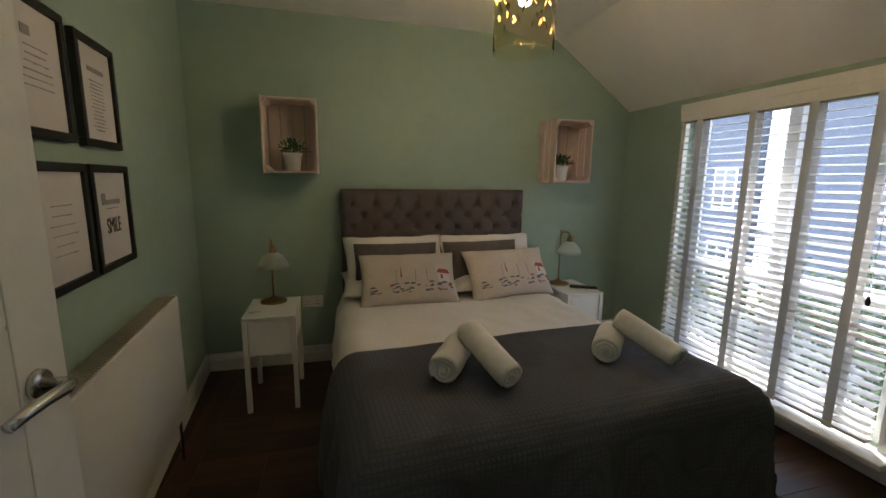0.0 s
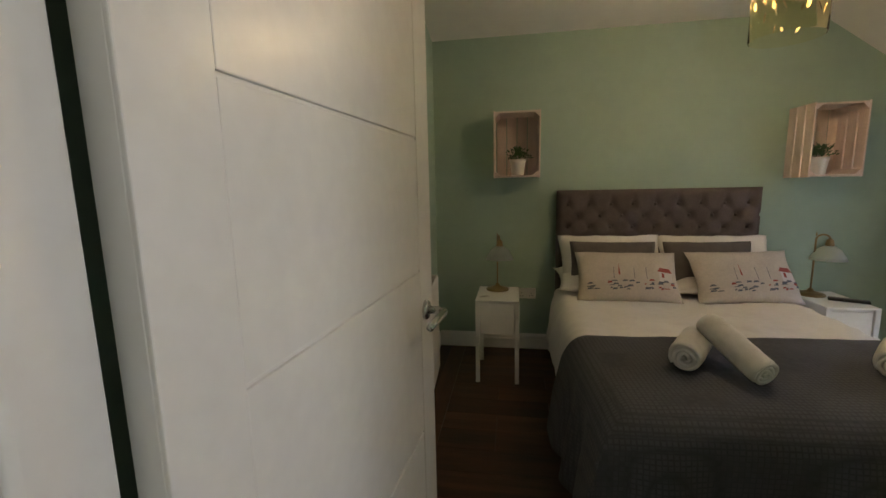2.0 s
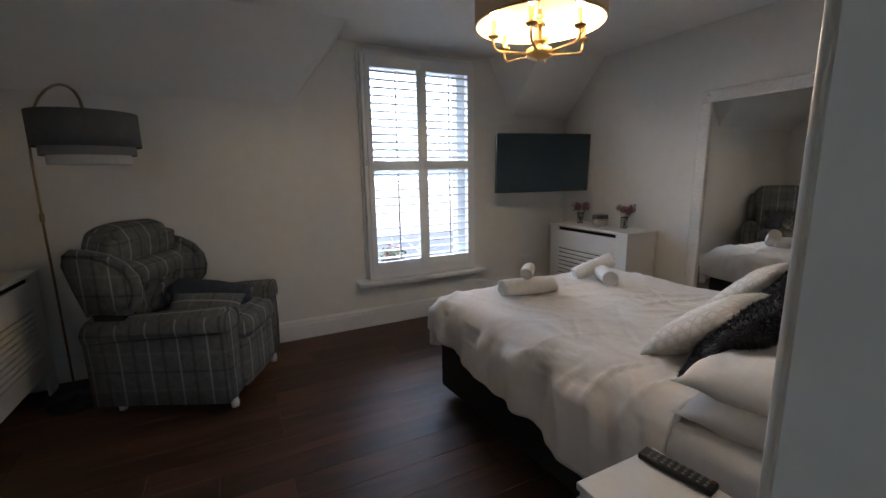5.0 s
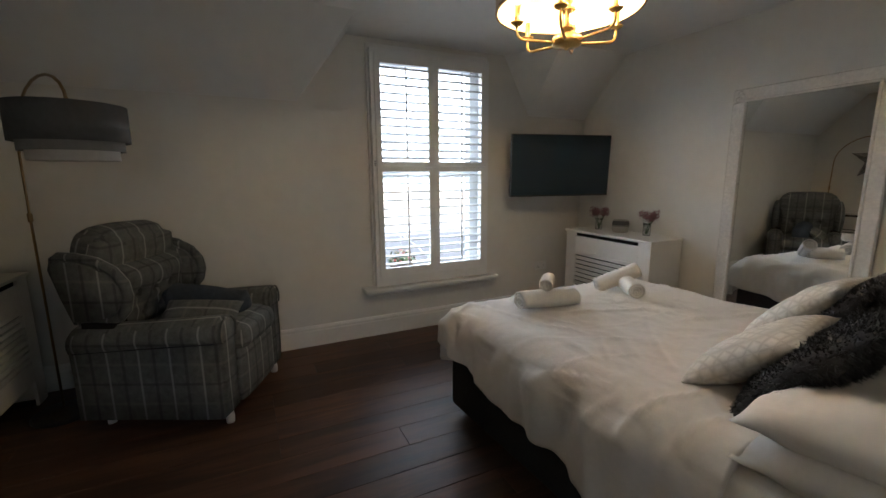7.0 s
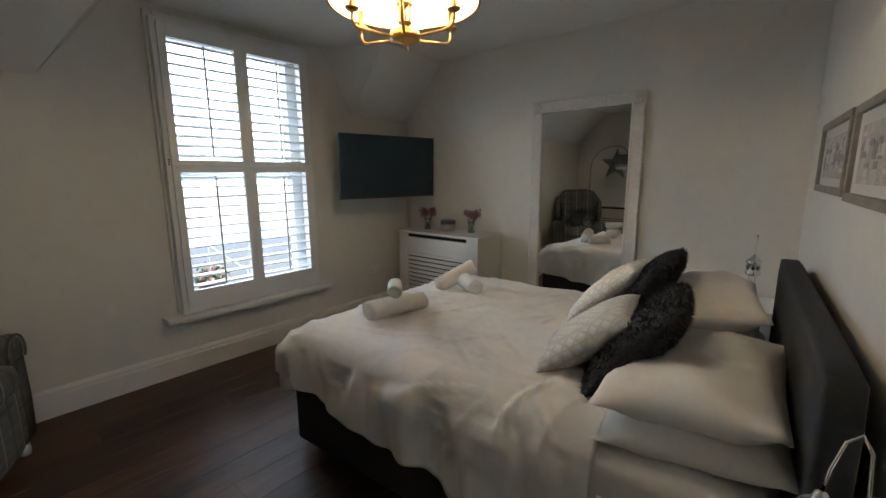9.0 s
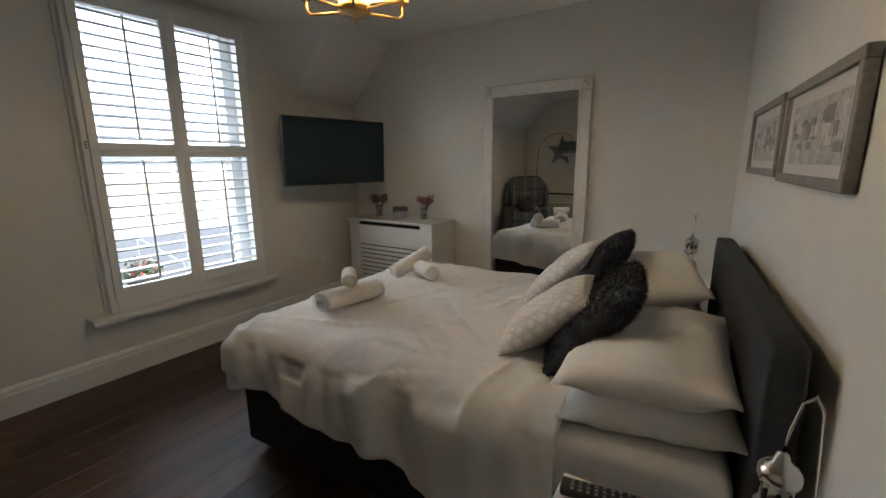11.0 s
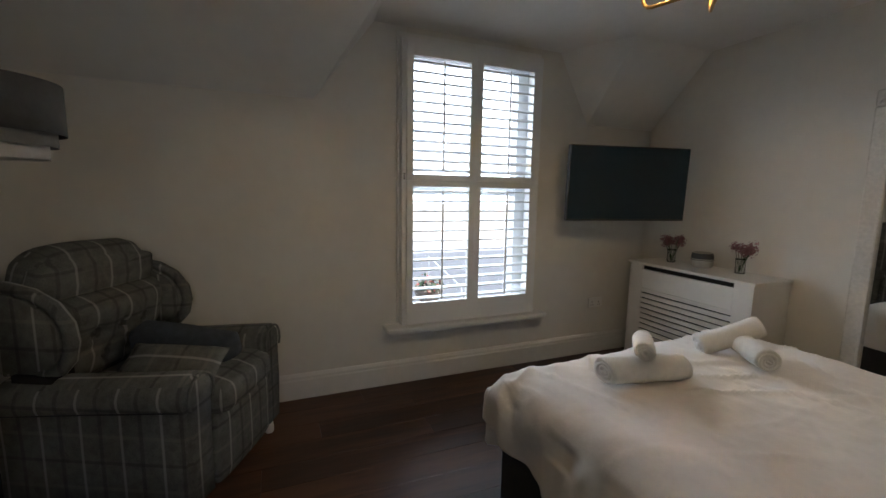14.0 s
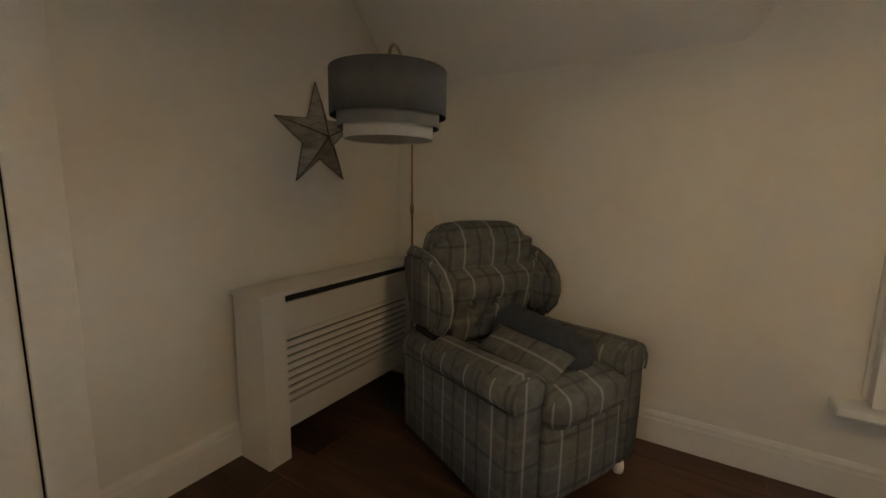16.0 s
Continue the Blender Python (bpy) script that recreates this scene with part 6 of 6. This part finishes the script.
soft("body", 0.62, 0.66, 0.34, 0.025, pose(0, 0.03, 0.060), 0.006, 1)
soft("footrest_panel", 0.405, 0.06, 0.31, 0.025, pose(0, 0.378, 0.070), 0.012, 2)
soft("seat_cushion", 0.41, 0.62, 0.155, 0.06, pose(0, 0.125, 0.350), 0.022, 3)
for sx in (-1, 1):
    x = sx * 0.272
    sec = arm_shape(0.070, 0.060, 0.592, 0.082)
    ab = prism([(x + p, z - (0.055 if z > 0.3 else 0.0)) for p, z in sec], 1, -0.375, 0.392, [(x + p, z) for p, z in sec])
    bmesh.ops.recalc_face_normals(ab, faces=ab.faces)
    bmesh.ops.bevel(ab, geom=[e for e in ab.edges if abs(e.verts[0].co.y - e.verts[1].co.y) < 1e-5], offset=0.018, segments=3, affect="EDGES")
    cuts = bmesh.ops.bisect_plane
    for y in (-0.25, -0.1, 0.05, 0.2):
        cuts(ab, geom=ab.verts[:] + ab.edges[:] + ab.faces[:], plane_co=(0, y, 0), plane_no=(0, 1, 0))
    cuts(ab, geom=ab.verts[:] + ab.edges[:] + ab.faces[:], plane_co=(0, 0, 0.28), plane_no=(0, 0, 1))
    for v in ab.verts:
        v.co += 0.005 * noise.noise_vector(v.co * 7 + Vector((sx, 0, 0)))
    arm = box_uv(part("arm", ab, M["plaid"], ac, "", True))
    face = [(x + 0.86 * p, 0.396, 0.008 + z * 0.975) for p, z in sec[2:]]
    box_uv(part("piping", tube(face, 0.0055, 8), M["plaid"], arm, "corded seam round the arm front", True))
    for px in (x - 0.073, x + 0.073):
        part("seam", tube([(px, -0.34, 0.418), (px, 0.0, 0.442), (px, 0.36, 0.466)], 0.0028, 6), M["greyfab"], arm, "stitched seam under the arm roll")
    out = [(-0.350, 0.552), (-0.395, 0.68), (-0.440, 0.835), (-0.425, 0.880), (-0.380, 0.897), (-0.300, 0.893), (-0.200, 0.872), (-0.120, 0.828), (-0.072, 0.765), (-0.062, 0.700), (-0.078, 0.635), (-0.120, 0.588), (-0.210, 0.560)]
    flare = [sx * (0.314 + 0.014 * max(0.0, (y + 0.44) / 0.38)) for y, z in out]
    wb_ = prism(out, 0, [q - sx * 0.068 for q in flare], flare)
    bmesh.ops.recalc_face_normals(wb_, faces=wb_.faces)
    bmesh.ops.bevel(wb_, geom=[e for e in wb_.edges if abs(e.verts[0].co.x - e.verts[1].co.x) < 0.03], offset=0.020, segments=3, affect="EDGES")
    wg = box_uv(part("wing", wb_, M["plaid"], ac, "", True))
    rim = [(q - sx * 0.030, y, z) for q, (y, z) in list(zip(flare, out))[3:]]
    box_uv(part("wing_roll", tube(rim, [0.012] + [0.025] * 8 + [0.014], 12), M["plaid"], wg, "padded rolled front edge of the wing", True))
    # shade between wing and arm, put in as a solid dark block
    part("wing_shade_block", box(x - 0.045, -0.30, 0.536, x + 0.045, -0.14, 0.566, 0.004), M["dark"], arm, "dark block standing in for the shade under the wing")
soft("back_frame", 0.56, 0.10, 0.70, 0.045, pose(0, -0.370, 0.28, -12, 0, 0), 0.010, 11)
tb, dots = tufted_back(0.50, 0.36, 0.085, 5)
tbm = pose(0, -0.262, 0.470, -14, 0, 0)
back = box_uv(part("back_cushion", tb, M["plaid"], ac, "button-tufted plaid inner back", True, tbm))
for bx, bz in dots:
    part("button", lathe([(0, 0.008), (0.009, 0.006), (0.012, 0.0), (0.010, -0.006)], 12, m=pose(bx, 0.044, bz, -90, 0, 0)), M["plaid"], back, "", True)
soft("headrest_roll", 0.50, 0.185, 0.235, 0.080, pose(0, -0.330, 0.790, -14, 0, 0), 0.026, 14, "plump plaid headrest roll", 12)
for sx in (-1, 1):
    for y in (-0.26, 0.36):
        part("castor", lathe([(0, 0), (0.020, 0.002), (0.022, 0.03), (0.016, 0.075), (0, 0.078)], 12, m=pose(sx * 0.27, y, 0)), M["satin"], ac, "pale castor", True)
sc1 = link("scatter_cushion", pillow_mesh(0.20, 0.40, 0.10, 31, 16, 0.006, 0.03, 0.0), M["plaid"], None, "", True, AC @ pose(0.120, 0.165, 0.532, -3, 38, 3))
box_uv(sc1)
tagged(sc1, "grey plaid tweed scatter cushion lying on the armchair seat", "cushion")


def bolster(length, r, seed):
    """A knitted throw rolled up along local y: ribbed round the roll, sagging, with loose folds at the front end."""
    b = bmesh.new()
    n, seg = 72, 30
    rings = []
    for j in range(n + 1):
        t = j / n
        y = length * (t - 0.5)
        tip = min(1.0, (0.25 + 7 * t) if t < 0.11 else 1.0, (0.35 + 9 * (1 - t)) if t > 0.93 else 1.0)
        ring = []
        for k in range(seg):
            a = 2 * math.pi * k / seg
            rr = r * tip * (1 + 0.10 * noise.noise(Vector((math.cos(a) * 1.2, y * 7, math.sin(a) * 1.2 + seed)))) + 0.0022 * math.sin(2 * math.pi * j / 2.0 + 0.3) * (t < 0.72)
            if t > 0.72:
                rr += 0.010 * math.sin(3 * a + 9 * t) * (t - 0.72) / 0.28 * tip
            ring.append(b.verts.new((rr * math.cos(a) * 1.06, y, rr * math.sin(a) * 0.94 - 0.05 * max(0.0, t - 0.6) ** 1.3)))
        rings.append(ring)
    for p, q in zip(rings, rings[1:]):
        for k in range(seg):
            b.faces.new((p[k], p[(k + 1) % seg], q[(k + 1) % seg], q[k]))
    b.faces.new(rings[0])
    b.faces.new(rings[-1][::-1])
    return b


bl = link("rolled_blanket", bolster(0.47, 0.074, 33), M["bluegrey"], None, "", True, AC @ pose(-0.030, 0.120, 0.585, -7, 0, 6))
tagged(bl, "dark blue-grey ribbed knit blanket rolled up on the armchair", "blanket")

# ---- outside ----
gz = -3.2
bd = bmesh.new()
bd.faces.new([bd.verts.new(q) for q in ((-170, -400, gz - 1), (-170, 400, gz - 1), (-170, 400, 170), (-170, -400, 170))])
structure("backdrop", bd, mat("bright_sea_haze", (0.8, 0.85, 0.9), 1.0, var=0.0, emit=((0.84, 0.94, 1.0), 1.5)), "bright hazy sky over the sea")
structure("ground", box(-400, -400, gz - 0.5, 400, 400, gz), M["paving"], "pale paved ground far below the windows")
structure("road", box(-30, -300, gz, -14, 300, gz + 0.02), M["road"], "asphalt coast road")
structure("beach", box(-160, -300, gz, -36, 300, gz + 0.03), M["sand"], "shingle beach beyond the road")
lp = thing("street_lamp", "tall blue-grey street lamp post by the coast road", "street lamp", pose(-12.5, 4.4, gz))
part("post", tube([(0, 0, 0), (0, 0, 3.0), (0, 0, 7.5)], [0.09, 0.07, 0.05], 12), M["post"], lp, "", True)
part("arm", tube([(0, 0, 7.4), (0.3, 0, 7.6), (1.0, 0, 7.65)], 0.035, 8), M["post"], lp, "", True)
part("lantern", box(0.8, -0.12, 7.58, 1.4, 0.12, 7.70, 0.03), M["post"], lp)
fb = thing("hanging_basket", "hanging basket of mixed flowers outside the window", "plant", pose(-4.25, 2.47, 0.36))
part("basket", lathe([(0, -0.16), (0.08, -0.13), (0.14, -0.05), (0.15, 0.0), (0, 0.0)], 20), M["bark"], fb, "", True)
for nm, mk, cnt, sd in (("foliage", "hedge", 160, 1), ("orange_flowers", "sand", 60, 2), ("red_flowers", "red", 40, 3)):
    rn = random.Random(sd)
    b = bmesh.new()
    for _ in range(cnt):
        d = Vector((rn.gauss(0, 1), rn.gauss(0, 1), abs(rn.gauss(0, 0.7)))).normalized() * rn.uniform(0.08, 0.17)
        s = Vector((rn.gauss(0, 1), rn.gauss(0, 1), rn.gauss(0, 1))).normalized() * 0.022
        e = d.cross(s).normalized() * 0.018
        b.faces.new([b.verts.new(d + q) for q in (-s, -e, s, e)])
    part(nm, b, M[mk], fb)
part("bracket", tube([(0.99, 0, -0.3), (0.85, 0, -0.1), (0.8, 0, 0.2), (0, 0, 0.34), (0, 0, 0.02)], 0.004, 6), M["pvc"], fb)


def house(x, y, w, h, label, paint="facade"):
    """A rendered facade that faces -x, with sash windows, a balcony rail and a slate roof."""
    t = thing("house", label, "house", pose(x, y, gz), "houses over the street")
    part("wall", box(0, -w / 2, 0, 6, w / 2, h, 0.03), M[paint], t)
    part("roof", prism([(-0.3, h), (3, h + 2.0), (6.3, h)], 1, -w / 2 - 0.2, w / 2 + 0.2), M["slate"], t)
    for st_ in range(int(h // 2.7)):
        for k in range(int(w // 1.9)):
            yy, zz = -w / 2 + 1.1 + k * 1.9, 0.9 + st_ * 2.7
            wd = part("window", box(-0.04, yy - 0.45, zz, 0.02, yy + 0.45, zz + 1.45, 0.01), M["pvc"], t)
            for a in (-0.40, 0.02):
                for c in (0.06, 0.75):
                    part("pane", box(-0.052, yy + a, zz + c, -0.041, yy + a + 0.38, zz + c + 0.64), M["darkpane"], wd)
            part("sill", box(-0.12, yy - 0.52, zz - 0.08, 0.01, yy + 0.52, zz), M["facade"], t)
    part("string_course", box(-0.06, -w / 2, 2.75, 0.0, w / 2, 2.9), M["slate"], t)
    return t


house(15.0, 6.4, 9.0, 7.0, "blue-grey rendered terraced house with sash windows")
house(15.3, 11.6, 1.36, 8.6, "narrow white rendered house between blue-grey ones", "white_wall")
house(15.0, 15.4, 6.2, 7.8, "blue-grey rendered terraced house with sash windows")
house(15.0, -2.4, 8.6, 7.8, "blue-grey rendered terraced house with sash windows")


def shrub(m, r, label, seed):
    t = thing("shrub", label, "shrub", m, "shrubs outside")
    rn = random.Random(seed)
    b = bmesh.new()
    tr = tube([(0, 0, 0), (0.05, 0, r * 0.8), (0, 0.1, r * 1.5)], [0.08, 0.06, 0.03], 8)
    for k in range(7):
        a = k * 0.9
        tube([(0, 0, r * (0.5 + 0.1 * k)), (r * 0.5 * math.cos(a), r * 0.5 * math.sin(a), r * (0.9 + 0.12 * k))], [0.03, 0.012], 6, tr)
    part("trunk", tr, M["bark"], t)
    cl = [Vector((rn.gauss(0, 0.45) * r, rn.gauss(0, 0.6) * r, r * rn.uniform(0.7, 2.1))) for _ in range(26)]
    for _ in range(3600):
        c = rn.choice(cl) + Vector((rn.gauss(0, 1), rn.gauss(0, 1), rn.gauss(0, 1))) * 0.17 * r
        s = Vector((rn.gauss(0, 1), rn.gauss(0, 1), rn.gauss(0, 1))).normalized() * 0.05
        e = s.cross(Vector((rn.gauss(0, 1), rn.gauss(0, 1), rn.gauss(0, 1)))).normalized() * 0.03
        b.faces.new([b.verts.new(c + q) for q in (-s, -e, s, e)])
    part("crown", b, M["hedge"], t, "loose clumps of small leaves")
    return t


shrub(pose(7.2, 4.6, gz), 1.55, "loose green garden tree beyond the blind", 1)
shrub(pose(7.6, 6.6, gz), 1.5, "loose green garden tree beyond the blind", 2)
shrub(pose(7.0, 2.9, gz), 1.4, "loose green garden tree beyond the blind", 3)

# ---- floorboards ----


def boards(parent, x0, x1, y0, y1, along, w, material, seed, lift=0.0):
    """Boards in staggered rows; alike boards share one mesh."""
    rn = random.Random(seed)
    meshes = {}

    def board(L):
        if L not in meshes:
            hl, hw = L / 2 - 0.0008, w / 2 - 0.0008
            b = box(-hl, -hw, -0.012, hl, hw, 0.0) if along == 0 else box(-hw, -hl, -0.012, hw, hl, 0.0)
            bmesh.ops.bevel(b, geom=[e for e in b.edges if all(v.co.z > -0.001 for v in e.verts)], offset=0.0008, segments=1, affect="EDGES")
            me = bpy.data.meshes.new("floorboard")
            b.to_mesh(me)
            b.free()
            me.materials.append(material)
            meshes[L] = me
        return meshes[L]
    a0, a1, c0, c1 = (x0, x1, y0, y1) if along == 0 else (y0, y1, x0, x1)
    c = c0
    while c + w <= c1 + w * 0.99:
        a = a0 - rn.choice((0.0, 0.3, 0.6, 0.9))
        while a < a1:
            L = 1.2
            s, e = max(a, a0), min(a + L, a1)
            if e - s > 0.05:
                o = new("floorboard", board(round(e - s, 2)))
                o.parent = parent
                mid = (s + e) / 2
                o.matrix_basis = pose(mid, c + w / 2, lift) if along == 0 else pose(c + w / 2, mid, lift)
            a += L
        c += w


boards(FLOOR_TWO, -3.04, 0.36, -0.58, 4.02, 1, 0.17, M["wood_y"], 1)
boards(FLOOR_ONE, 0.46, 3.50, 1.195, 4.27, 0, 0.17, M["wood_x"], 2)
boards(FLOOR_ONE, 0.235, 0.46, 2.2, 4.27, 1, 0.1125, M["wood_y"], 3, 0.002)
